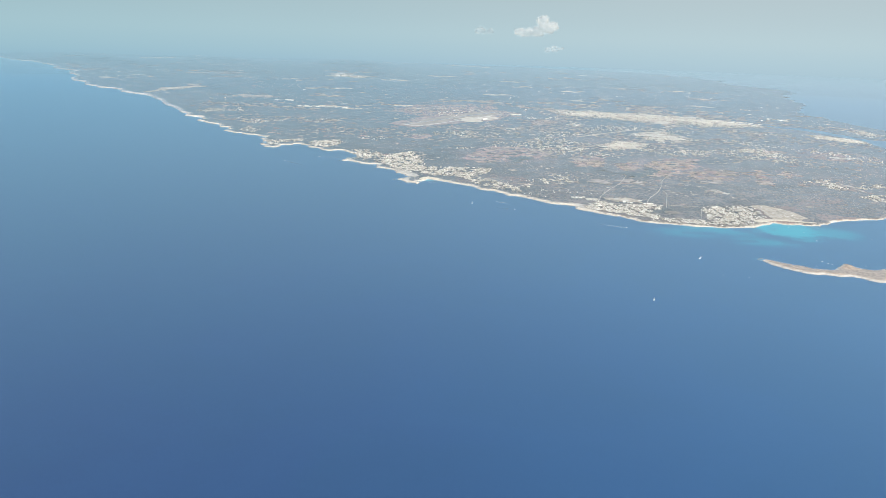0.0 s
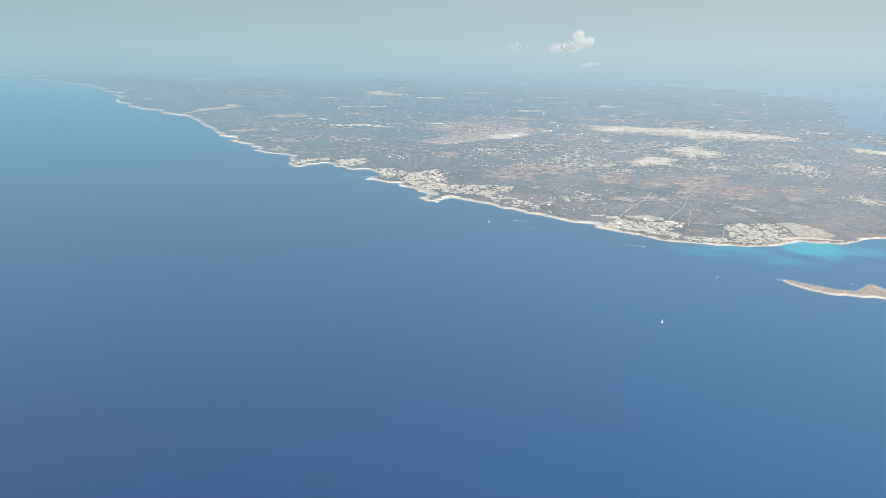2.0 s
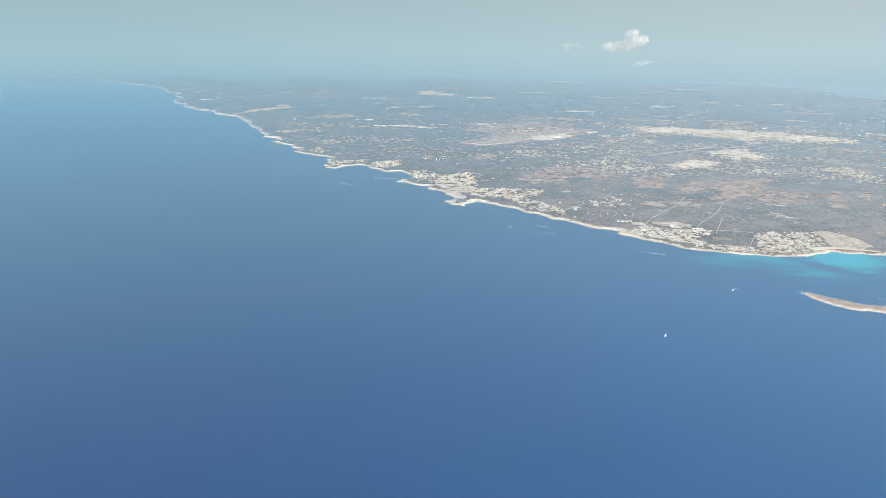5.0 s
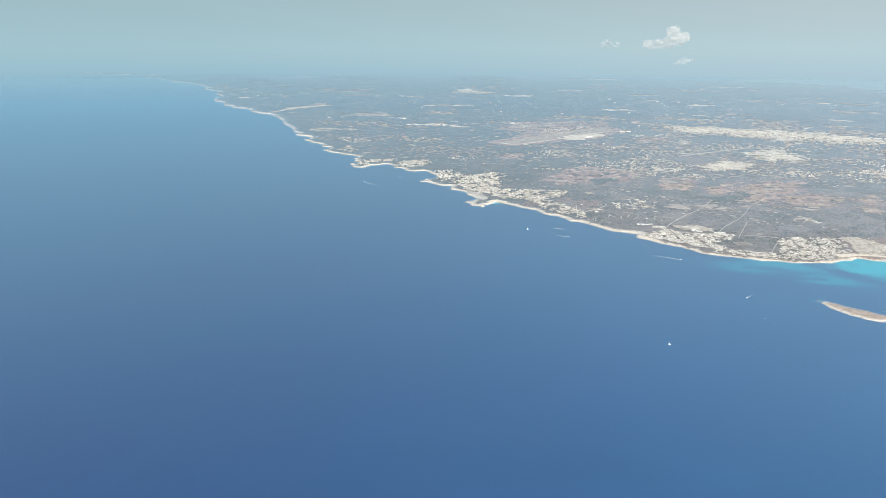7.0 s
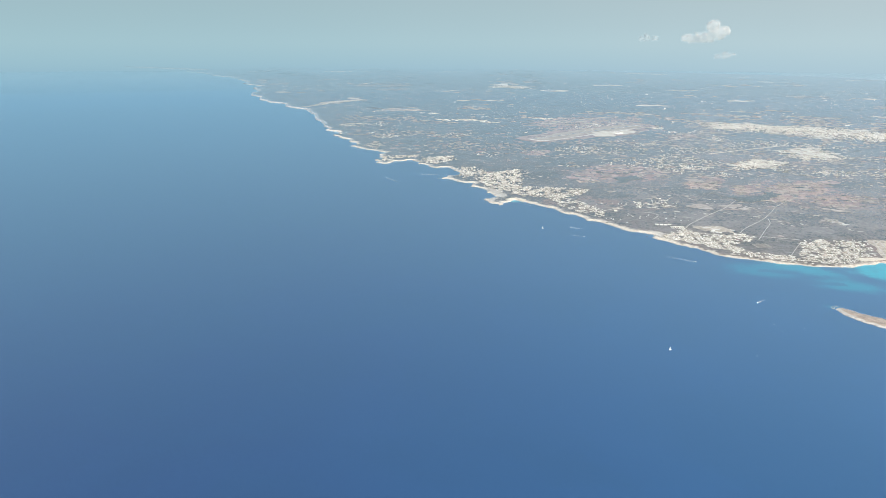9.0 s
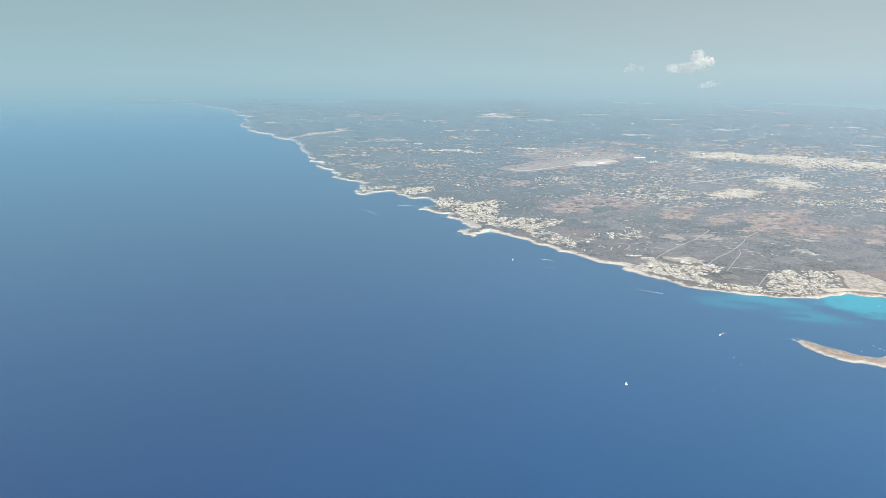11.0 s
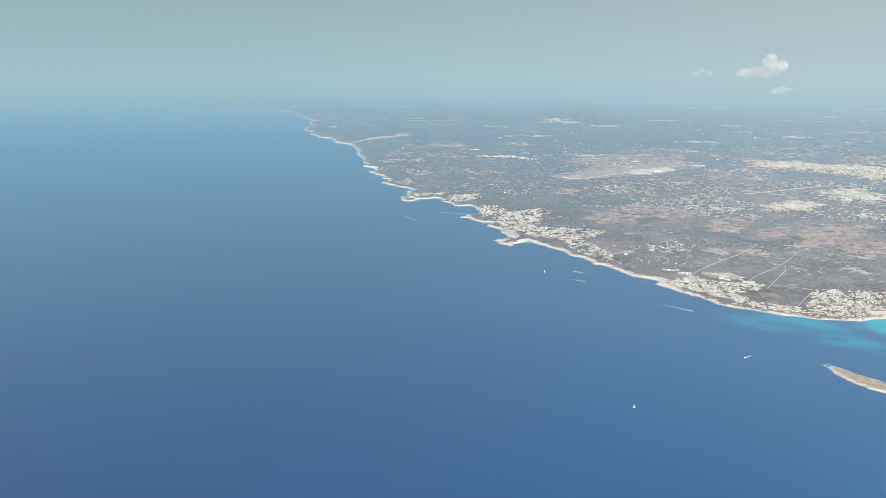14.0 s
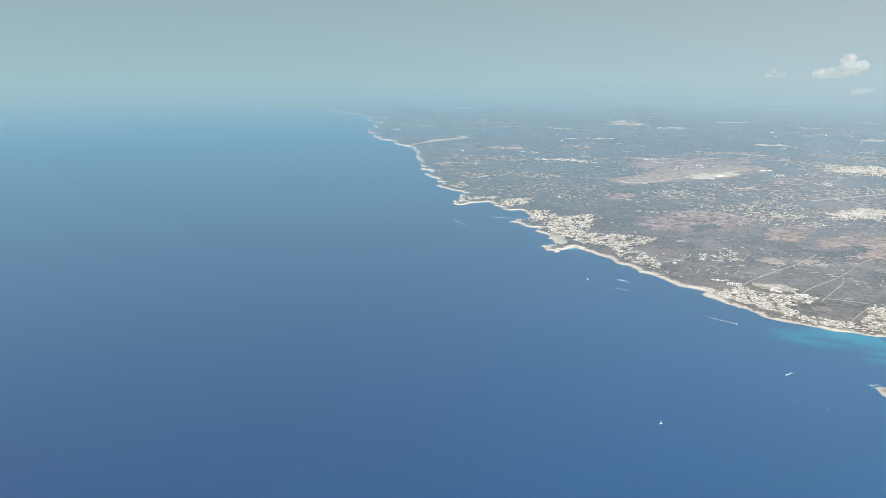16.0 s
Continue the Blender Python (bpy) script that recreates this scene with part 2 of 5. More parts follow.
def plain_material(name, dark, light, scale, rough=0.8, bump=0.2, gloss=True):
    n = Nodes(name)
    grain = n.noise(scale, 5.0, 0.65)
    colour = n.mix(n.ramp(grain, 0.3, 0.7), dark, light)
    return n.surface(colour, rough, n.bump(grain, bump, 0.3), **(gloss if isinstance(gloss, dict) else LAND_HAZE_GLOSS if gloss else {}))


def varied_material(name, stops, scale, island, rough=0.85, gloss=True, streak=0.55):
    """Each piece takes one of the colours by chance, with grain over it."""
    n = Nodes(name)
    if island:
        chance = n.node("ShaderNodeNewGeometry").outputs["Random Per Island"]
    else:
        chance = n.node("ShaderNodeObjectInfo").outputs["Random"]
    colour = n.choice(chance, stops)
    grain = n.noise(scale, 5.0, 0.65)
    colour = n.mix(n.math("MULTIPLY", n.ramp(grain, 0.35, 0.7), streak), colour, (0.07, 0.065, 0.05))
    return n.surface(colour, rough, n.bump(grain, 0.25, 0.3), **(gloss if isinstance(gloss, dict) else LAND_HAZE_GLOSS if gloss else {}))


SEA, LAND = sea_material(), land_material()
FIELD_STOPS = [(0.0, (0.37, 0.262, 0.248)), (0.22, (0.43, 0.34, 0.31)), (0.42, (0.31, 0.228, 0.215)), (0.64, (0.40, 0.35, 0.305)), (0.78, (0.10, 0.10, 0.082)), (0.84, (0.24, 0.205, 0.175))]
FIELD_HAZE_GLOSS = dict(LAND_HAZE_GLOSS, top=0.66)
FIELD, FIELDS = varied_material("field_soil", FIELD_STOPS, 0.5, False, gloss=FIELD_HAZE_GLOSS, streak=0.6), varied_material("far_field_soil", FIELD_STOPS, 0.3, True, gloss=FIELD_HAZE_GLOSS, streak=0.55)
WHITE_STOPS = [(0.0, (0.76, 0.745, 0.685)), (0.34, (0.61, 0.59, 0.525)), (0.62, (0.51, 0.485, 0.42)), (0.88, (0.42, 0.375, 0.315))]
ROOF_STOPS = [(0.0, (0.64, 0.635, 0.60)), (0.45, (0.52, 0.51, 0.475)), (0.72, (0.37, 0.275, 0.225)), (0.86, (0.43, 0.35, 0.295))]
DISTANT_STOPS = [(0.0, (0.34, 0.30, 0.26)), (0.08, (0.24, 0.20, 0.175)), (0.30, (0.07, 0.076, 0.068)), (0.62, (0.16, 0.148, 0.128)), (0.84, (0.09, 0.092, 0.08))]
DISTANT = varied_material("distant_soil", DISTANT_STOPS, 0.06, True, streak=0.3)
WALL, WALLS = varied_material("whitewash", WHITE_STOPS, 0.8, False, gloss=False, streak=0.1), varied_material("far_whitewash", WHITE_STOPS, 0.8, True, gloss=False, streak=0.1)
ROOF, ROOFS = varied_material("roofing", ROOF_STOPS, 0.8, False, gloss=False, streak=0.15), varied_material("far_roofing", ROOF_STOPS, 0.8, True, gloss=HALF_HAZE_GLOSS, streak=0.15)
SCRUB = varied_material("scrub_leaves", [(0.0, (0.075, 0.08, 0.066)), (0.4, (0.105, 0.104, 0.086)), (0.75, (0.15, 0.142, 0.12))], 1.5, True, gloss=False)
STONE = plain_material("dry_stone", (0.28, 0.25, 0.21), (0.42, 0.38, 0.32), 1.2, gloss=False)
TRACK = plain_material("pale_track", (0.32, 0.295, 0.26), (0.50, 0.47, 0.42), 0.35, gloss=HALF_HAZE_GLOSS)
ASPHALT = plain_material("worn_runway", (0.34, 0.315, 0.285), (0.46, 0.43, 0.39), 0.3)
APRON = plain_material("pale_concrete", (0.42, 0.395, 0.35), (0.64, 0.60, 0.53), 0.15, gloss=HALF_HAZE_GLOSS)
BARE = plain_material("bare_ground", (0.38, 0.33, 0.26), (0.55, 0.49, 0.40), 0.3, gloss=HALF_HAZE_GLOSS)
TOWN = plain_material("town_ground", (0.19, 0.18, 0.165), (0.44, 0.42, 0.385), 0.12, gloss=HALF_HAZE_GLOSS)
LOT = plain_material("building_lot", (0.20, 0.175, 0.145), (0.50, 0.445, 0.36), 0.30, gloss=HALF_HAZE_GLOSS)
SAND = plain_material("sand", (0.44, 0.39, 0.31), (0.58, 0.53, 0.44), 0.7, gloss=HALF_HAZE_GLOSS)
PAINT = plain_material("white_paint", (0.72, 0.72, 0.70), (0.82, 0.82, 0.80), 2.0, 0.4, 0.0, gloss=False)
HULL = plain_material("white_hull", (0.74, 0.75, 0.76), (0.84, 0.85, 0.86), 2.0, 0.3, 0.0, gloss=False)
CANVAS = plain_material("sailcloth", (0.76, 0.75, 0.72), (0.85, 0.84, 0.81), 1.5, 0.9, 0.05, gloss=False)
METAL = plain_material("mast_metal", (0.45, 0.46, 0.47), (0.55, 0.56, 0.57), 3.0, 0.4, 0.0, gloss=False)


def cloud_material(name, opacity):
    n = Nodes(name)
    puff = n.noise(0.03, 4.0, 0.6)
    diffuse = n.node("ShaderNodeBsdfDiffuse", Color=(0.92, 0.90, 0.85))
    inner = n.node("ShaderNodeBsdfTranslucent", Color=(0.95, 0.93, 0.88))
    both = n.node("ShaderNodeMixShader")
    n.put(both.inputs[0], 0.55)
    n.put(both.inputs[1], diffuse.outputs[0])
    n.put(both.inputs[2], inner.outputs[0])
    clear = n.node("ShaderNodeBsdfTransparent")
    thin = n.node("ShaderNodeMixShader")
    n.put(thin.inputs[0], n.math("MULTIPLY", n.ramp(puff, 0.0, 0.6), opacity))
    n.put(thin.inputs[1], clear.outputs[0])
    n.put(thin.inputs[2], both.outputs[0])
    n.tree.links.new(thin.outputs[0], n.out.inputs["Surface"])
    return n.mat


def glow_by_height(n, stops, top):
    """A glow whose painted colour changes with height, a little greener to the west."""
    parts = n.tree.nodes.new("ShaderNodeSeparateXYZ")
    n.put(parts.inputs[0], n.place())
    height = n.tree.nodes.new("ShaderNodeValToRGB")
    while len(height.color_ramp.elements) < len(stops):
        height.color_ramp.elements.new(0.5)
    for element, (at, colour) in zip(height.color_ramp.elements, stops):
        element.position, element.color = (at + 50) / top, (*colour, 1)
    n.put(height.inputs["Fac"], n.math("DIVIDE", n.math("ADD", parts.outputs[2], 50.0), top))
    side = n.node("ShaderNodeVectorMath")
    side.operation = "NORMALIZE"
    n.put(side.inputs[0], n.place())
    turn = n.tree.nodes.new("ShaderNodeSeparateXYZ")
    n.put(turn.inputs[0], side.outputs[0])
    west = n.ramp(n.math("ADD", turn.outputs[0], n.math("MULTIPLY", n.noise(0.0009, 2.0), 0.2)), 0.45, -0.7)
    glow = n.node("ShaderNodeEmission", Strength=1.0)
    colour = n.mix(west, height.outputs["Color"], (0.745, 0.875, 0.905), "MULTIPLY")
    low = n.math("MULTIPLY", west, n.ramp(parts.outputs[2], 85.0, 25.0))      # far water's blue painted into the lowest haze in the west
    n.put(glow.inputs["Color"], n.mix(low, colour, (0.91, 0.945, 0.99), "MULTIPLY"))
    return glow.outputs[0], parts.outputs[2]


def sky_material():
    """The hazy air above the sea's rim, turning to clearer sky high up."""
    n = Nodes("hazy_air")
    glow, z = glow_by_height(n, [(-17, (0.252, 0.352, 0.41)), (20, (0.262, 0.362, 0.414)), (48, (0.272, 0.374, 0.42)), (125, (0.30, 0.388, 0.42)), (379, (0.29, 0.36, 0.385)), (625, (0.27, 0.33, 0.35)), (1500, (0.25, 0.33, 0.39)), (2600, (0.20, 0.30, 0.42))], 2700.0)
    n.tree.links.new(glow, n.out.inputs["Surface"])
    return n.mat


def haze_glow_material(name, low, high, most):
    """Low haze painted as a glowing veil that thins out downwards and upwards."""
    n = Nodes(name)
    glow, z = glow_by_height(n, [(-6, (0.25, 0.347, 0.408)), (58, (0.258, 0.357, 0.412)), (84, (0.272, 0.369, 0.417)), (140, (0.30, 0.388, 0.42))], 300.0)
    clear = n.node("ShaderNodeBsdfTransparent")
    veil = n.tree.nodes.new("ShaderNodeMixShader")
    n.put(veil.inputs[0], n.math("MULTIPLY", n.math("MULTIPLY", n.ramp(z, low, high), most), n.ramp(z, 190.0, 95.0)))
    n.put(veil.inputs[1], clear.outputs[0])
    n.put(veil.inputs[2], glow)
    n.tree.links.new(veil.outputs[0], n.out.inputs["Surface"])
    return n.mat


CLOUD = [cloud_material("cloud", amount) for amount in (0.26, 0.15, 0.08, 0.05)]      # from the dense core to the thinnest veil
HAZE, HAZE_GLOW, THIN_HAZE_GLOW = sky_material(), haze_glow_material("haze_glow", -4.0, 78.0, 0.80), haze_glow_material("thin_haze_glow", 0.0, 95.0, 0.36)


# ---- building helpers ----
def part(name, bm, material, parent=None, label=""):
    """Links a bmesh as one mesh object, under a thing or a part where one is given."""
    mesh = bpy.data.meshes.new(name)
    bm.to_mesh(mesh)
    bm.free()
    mesh.materials.append(material)
    ob = new(name, mesh)
    if parent is not None:
        ob.parent = parent
    return tagged(ob, label) if label else ob


def sheet(name, verts, faces, materials, slots=None):
    """A mesh object from plain vertices and faces."""
    mesh = bpy.data.meshes.new(name)
    mesh.from_pydata(verts, [], faces)
    for material in materials:
        mesh.materials.append(material)
    if slots is not None:
        mesh.polygons.foreach_set("material_index", slots)
    mesh.update()
    return new(name, mesh)


def empty(name, m):
    ob = new(name)
    ob.matrix_world = m
    ob.empty_display_size = 1
    return ob


# ---- the coast ----
def rough_line(points, limit, wobble, seed):
    """A line through the points, broken up into bays and points by halving and shifting."""
    rng = random.Random(seed)
    line = [Vector(p) for p in points]
    while True:
        out, split = [line[0]], False
        for a, b in zip(line, line[1:]):
            step = b - a
            mid = (a + b) / 2
            if step.length > max(limit, mid.length * limit / 550):
                out.append(mid + Vector((-step.y, step.x)) * rng.uniform(-wobble, wobble))
                split = True
            out.append(b)
        line = out
        if not split:
            return line


FAR_WEST = [(-2930, 3730), (-2532, 3377), (-2221, 3060), (-2044, 2925), (-1857, 2739), (-1700, 2571), (-1390, 2230), (-1329, 2078), (-1189, 1864), (-1041, 1687), (-929, 1557), (-803, 1446), (-762, 1414), (-681, 1325), (-576, 1176), (-540, 1126), (-505, 1081)]
CAPES = [(-460, 1035), (-431, 981), (-401, 955), (-378, 928), (-348, 882), (-318, 867), (-299, 834), (-289, 796), (-275, 776), (-262, 776), (-262, 795), (-247, 810), (-232, 801), (-215, 778), (-197, 766), (-193, 776), (-171, 724), (-174, 707), (-160, 701), (-134, 694), (-129, 673), (-117, 668), (-111, 650), (-99, 640), (-97, 625), (-103, 618), (-91, 606), (-78, 597), (-82, 613), (-77, 628), (-66, 622)]
BEACHES = [(-53, 612), (-40, 605), (-28, 590), (-13, 582), (-4, 570), (18, 558), (39, 546), (46, 543), (45, 534), (66, 520), (85, 507), (105, 499), (132, 497), (151, 498), (166, 502), (173, 511), (184, 520), (206, 517), (215, 518), (224, 527), (252, 545), (274, 557), (300, 566)]
HARBOUR = [(345, 650), (375, 760), (420, 880), (470, 1000), (476, 1074), (446, 1172), (396, 1250), (400, 1260), (440, 1250), (468, 1205), (484, 1150), (492, 1105), (530, 1095), (600, 1150), (581, 1257), (572, 1314), (566, 1460), (560, 1565), (640, 1800), (696, 2020), (712, 2130), (800, 2696), (830, 3250), (640, 3900), (200, 4300), (-300, 4560), (-1500, 4330), (-2400, 4050), (-2930, 3730)]
coast = rough_line(FAR_WEST, 1.7, 0.10, 3)[:-1] + rough_line(FAR_WEST[-1:] + CAPES, 1.6, 0.27, 4)[:-1] + rough_line(CAPES[-1:] + BEACHES, 1.7, 0.15, 5)[:-1] + rough_line(BEACHES[-1:] + HARBOUR, 4.0, 0.14, 7)[:-1]
islet_line = rough_line([(145, 418), (148, 423), (161, 414), (171, 408), (180, 407), (186, 414), (191, 421), (196, 414), (203, 411), (225, 416), (260, 424), (292, 420), (286, 404), (250, 392), (215, 388), (193, 389), (185, 395), (172, 396), (161, 397), (151, 407), (145, 418)], 1.6, 0.13, 11)[:-1]
coast_array = np.array([(p.x, p.y) for p in coast])
islet_array = np.array([(p.x, p.y) for p in islet_line])


def shore_distance(points, line):
    """How far each point lies from the line's nearest segment."""
    a = line
    step = np.roll(line, -1, axis=0) - a
    long2 = (step ** 2).sum(1) + 1e-9
    out = np.empty(len(points))
    for i in range(0, len(points), 400):
        q = points[i:i + 400, None, :] - a[None]
        k = np.clip((q * step[None]).sum(2) / long2[None], 0, 1)
        out[i:i + 400] = np.sqrt(((q - k[..., None] * step[None]) ** 2).sum(2).min(1))
    return out


def inside(points, line):
    """Which points lie inside the closed line."""
    x, y = points[:, 0], points[:, 1]
    hit = np.zeros(len(points), bool)
    for (ax, ay), (bx, by) in zip(line, np.roll(line, -1, axis=0)):
        if ay != by:
            hit ^= ((ay > y) != (by > y)) & (x < (bx - ax) * (y - ay) / (by - ay) + ax)
    return hit


def land_height(points, distance):
    """Low rock in the east, cliffs further west; flat farmland behind."""
    west = np.clip((-330 - points[:, 0]) / 250, 0, 1)
    east = np.clip((points[:, 0] - 330) / 60, 0, 1)
    high = 0.9 - 0.65 * east + 1.5 * west * west * (3 - 2 * west)
    k = np.clip(distance / (2.2 + 2.5 * west), 0, 1)
    far = np.clip((np.hypot(points[:, 0], points[:, 1]) - 2300) / 1500, 0, 1)
    hills = 24 * np.clip((-150 - points[:, 0]) / 700, 0, 1) * far * far * (3 - 2 * far) * (0.7 + 0.3 * np.sin(points[:, 0] / 170) * np.cos(points[:, 1] / 230 + points[:, 0] / 310))
    return high * k * k * (3 - 2 * k) + hills * np.clip((distance - 10) / 260, 0, 1)


def ground(x, y):
    p = np.array([(x, y)], float)
    return float(land_height(p, shore_distance(p, coast_array))[0]) + drop(x, y)


def grounds(points):
    points = np.asarray(points, float)
    return land_height(points, shore_distance(points, coast_array)) - (points ** 2).sum(1) / (2 * EARTH)


from mathutils import geometry


def terrain(name, line, array, inner, height, material):
    """A sheet of land bounded by the line, with its shore distance kept for the rock rim."""
    kept = inner[inside(inner, array)]
    away = shore_distance(kept, array)
    kept = kept[away > 0.7]
    count = len(line)
    points = [Vector(p) for p in line] + [Vector(p) for p in kept.tolist()]
    verts, _, faces, _, _, _ = geometry.delaunay_2d_cdt(points, [], [list(range(count))], 1, 1e-4)
    flat = np.array([(v.x, v.y) for v in verts])
    away = shore_distance(flat, array)
    high = height(flat, away) - (flat ** 2).sum(1) / (2 * EARTH)
    high = np.where(away < 0.02, high - 0.35, high)
    ob = sheet(name, [(x, y, z) for (x, y), z in zip(flat.tolist(), high.tolist())], [list(f) for f in faces], [material])
    layer = ob.data.attributes.new("shore", "FLOAT", "POINT")
    layer.data.foreach_set("value", away.astype(np.float32))
    ob.data.polygons.foreach_set("use_smooth", [True] * len(ob.data.polygons))
    return ob


def rims(array, depths):
    """Points that follow the shore some way inland."""
    ahead = np.roll(array, -1, axis=0) - np.roll(array, 1, axis=0)
    normal = np.stack([-ahead[:, 1], ahead[:, 0]], 1) / (np.linalg.norm(ahead, axis=1)[:, None] + 1e-9)
    scale = np.maximum(1, np.linalg.norm(array, axis=1) / 900)[:, None]
    return np.concatenate([array + s * d * normal * scale for d in depths for s in (1, -1)])


def scatter(x0, x1, y0, y1, step, seed):
    rng = np.random.RandomState(seed)
    gx, gy = np.meshgrid(np.arange(x0, x1, step), np.arange(y0, y1, step))
    p = np.stack([gx.ravel(), gy.ravel()], 1)
    return p + rng.uniform(-0.35, 0.35, p.shape) * step


far_points = scatter(-3400, 950, 500, 4700, 95, 1)
middle_points = scatter(-900, 640, 480, 1900, 26, 2)
near_points = scatter(-330, 330, 490, 900, 11, 3)
land = terrain("ground", coast, coast_array, np.concatenate([rims(coast_array, (1.0, 2.4, 4.6, 7.5)), far_points, middle_points, near_points]), land_height, LAND)
tagged(land, "flat dry island farmland with scrub and a pale rocky shore", "land", kind="structure")


def islet_height(points, distance):
    k = np.clip(distance / 2.5, 0, 1)
    mound = np.exp(-(((points[:, 0] - 191) / 5.5) ** 2 + ((points[:, 1] - 415) / 5.0) ** 2) ** 1.6)
    return 0.75 * k * k * (3 - 2 * k) + 1.6 * mound * np.clip(distance / 4, 0, 1) + 0.5 * np.exp(-((points[:, 0] - 240) / 25) ** 2)




def islet_material():
    n = Nodes("islet_ground")
    shore = n.node("ShaderNodeAttribute")
    shore.attribute_name = "shore"
    edge = n.math("ADD", shore.outputs["Fac"], n.math("MULTIPLY", n.math("SUBTRACT", n.noise(0.25, 4.0, 0.6), 0.5), 4.0))
    fine = n.noise(0.5, 5.0, 0.7)
    rock = n.mix(n.ramp(fine, 0.3, 0.7), (0.32, 0.295, 0.26), (0.53, 0.50, 0.45))
    soil = n.mix(n.ramp(fine, 0.3, 0.7), (0.21, 0.172, 0.138), (0.36, 0.30, 0.243))
    colour = n.mix(n.ramp(edge, 3.3, 1.5), soil, rock)
    colour = n.mix(n.math("MULTIPLY", n.ramp(shore.outputs["Fac"], 0.9, 0.3), 0.75), colour, (0.10, 0.085, 0.065))      # darker brown along the waterline
    return n.surface(colour, 0.9, n.bump(fine, 0.4, 0.5), **LAND_HAZE_GLOSS)


islet = terrain("islet", islet_line, islet_array, np.concatenate([rims(islet_array, (0.9, 1.9)), scatter(140, 300, 380, 430, 2.2, 4)]), islet_height, islet_material())
tagged(islet, "low bare brown islet with a pale rocky rim", "islet", kind="structure")


def sea_sheet():
    """One round sheet of water to the horizon, finer near the middle, following the earth's curve."""
    radii = [0.0] + [40 * 1.07 ** i for i in range(72)]
    radii = [r for r in radii if r < 4700] + [4850.0]
    around = 240
    verts, faces = [(0, 0, 0)], []
    for r in radii[1:]:
        verts += [(r * math.cos(a), r * math.sin(a), drop(r, 0)) for a in (2 * math.pi * i / around for i in range(around))]
    for ring in range(len(radii) - 1):
        for i in range(around):
            j = (i + 1) % around
            if ring == 0:
                faces.append((0, 1 + i, 1 + j))
            else:
                a, b = 1 + (ring - 1) * around, 1 + ring * around
                faces.append((a + i, b + i, b + j, a + j))
    ob = sheet("water", verts, faces, [SEA])
    ob.data.polygons.foreach_set("use_smooth", [True] * len(faces))
    return tagged(ob, "calm deep blue sea with turquoise shallows by the beach", "sea", kind="structure")


sea_sheet()


def backdrop_ring(radius, levels, material):
    around = 96
    verts, faces = [], []
    for z in levels:
        verts += [(radius * math.cos(2 * math.pi * i / around), radius * math.sin(2 * math.pi * i / around), z) for i in range(around)]
    for k in range(len(levels) - 1):
        faces += [(k * around + i, k * around + (i + 1) % around, (k + 1) * around + (i + 1) % around, (k + 1) * around + i) for i in range(around)]
    ob = sheet("backdrop", verts, faces, [material])
    ob.data.polygons.foreach_set("use_smooth", [True] * len(faces))
    return tagged(ob, "painted glow of pale hazy air round the horizon", "sky", kind="structure")


backdrop_ring(4842.0, (-40, 60, 300, 900, 2600), HAZE)
# haze over far sea and land, painted as two part-clear glowing rings
backdrop_ring(2430.0, (-4.0, 40, 100, 190), HAZE_GLOW).visible_shadow = False
backdrop_ring(1650.0, (-1.0, 40, 100, 190), THIN_HAZE_GLOW).visible_shadow = False


def far_ridge(seed):
    """The island's far end: a low hazy ridge at the rim of the sea."""
    rng = random.Random(seed)
    verts, faces = [], []
    count = 90
    for i in range(count + 1):
        k = i / count
        a = math.radians(132.1 - 5.6 * k)
        rise = min(1.0, 3.0 * k) * (0.7 + 0.3 * noise.noise((k * 9, 2.0, 0.0)))
        base = 10.5 - 22.0 * k
        for reach, z in ((4705, base), (4718, base + 0.7 + rng.uniform(-0.6, 0.6)), (4740, base + 2.5 + 4.5 * rise), (4790, base + 3)):
            verts.append((reach * math.cos(a), reach * math.sin(a), z))
    for i in range(count):
        for j in range(3):
            m = 4 * i + j
            faces.append((m + 4, m, m + 1, m + 5))
    return tagged(sheet("backdrop", verts, faces, [CLIFF, RIDGE], [int(j > 0) for i in range(count) for j in range(3)]), "far hazy end of the island with pale cliffs", "ridge", kind="structure")


RIDGE = plain_material("far_ridge", (0.13, 0.14, 0.15), (0.19, 0.20, 0.21), 0.01, gloss=False)
CLIFF = plain_material("far_cliff", (0.36, 0.35, 0.33), (0.58, 0.56, 0.53), 0.02, gloss=False)
far_ridge(12)


# ---- roads, runways and bare ground ----
def ribbon(name, points, width, material, lift, label, category, kind="structure", step=6.0):
    """A strip of ground along a softly bent line, laid just over the land."""
    line = [Vector(p) for p in points]
    fine = []
    for i in range(len(line) - 1):
        a, b, c, d = line[max(i - 1, 0)], line[i], line[i + 1], line[min(i + 2, len(line) - 1)]
        count = max(1, int((c - b).length / step))
        for k in range(count):
            t = k / count
            fine.append(0.5 * (2 * b + (c - a) * t + (2 * a - 5 * b + 4 * c - d) * t * t + (3 * b - a - 3 * c + d) * t ** 3))
    fine.append(line[-1])
    verts, faces = [], []
    for i, p in enumerate(fine):
        ahead = (fine[min(i + 1, len(fine) - 1)] - fine[max(i - 1, 0)]).normalized()
        wide = Vector((-ahead.y, ahead.x)) * width / 2
        for q in (p + wide, p - wide):
            verts.append((q.x, q.y, 0.0))
    high = grounds([(v[0], v[1]) for v in verts])
    verts = [(x, y, z + lift) for (x, y, _), z in zip(verts, high.tolist())] + [(x, y, z - 0.2) for (x, y, _), z in zip(verts, high.tolist())]
    n = 2 * len(fine)
    for i in range(len(fine) - 1):
        a = 2 * i
        faces += [(a, a + 1, a + 3, a + 2), (a, a + 2, n + a + 2, n + a), (a + 3, a + 1, n + a + 1, n + a + 3)]
    return tagged(sheet(name, verts, faces, [material]), label, category, kind=kind)


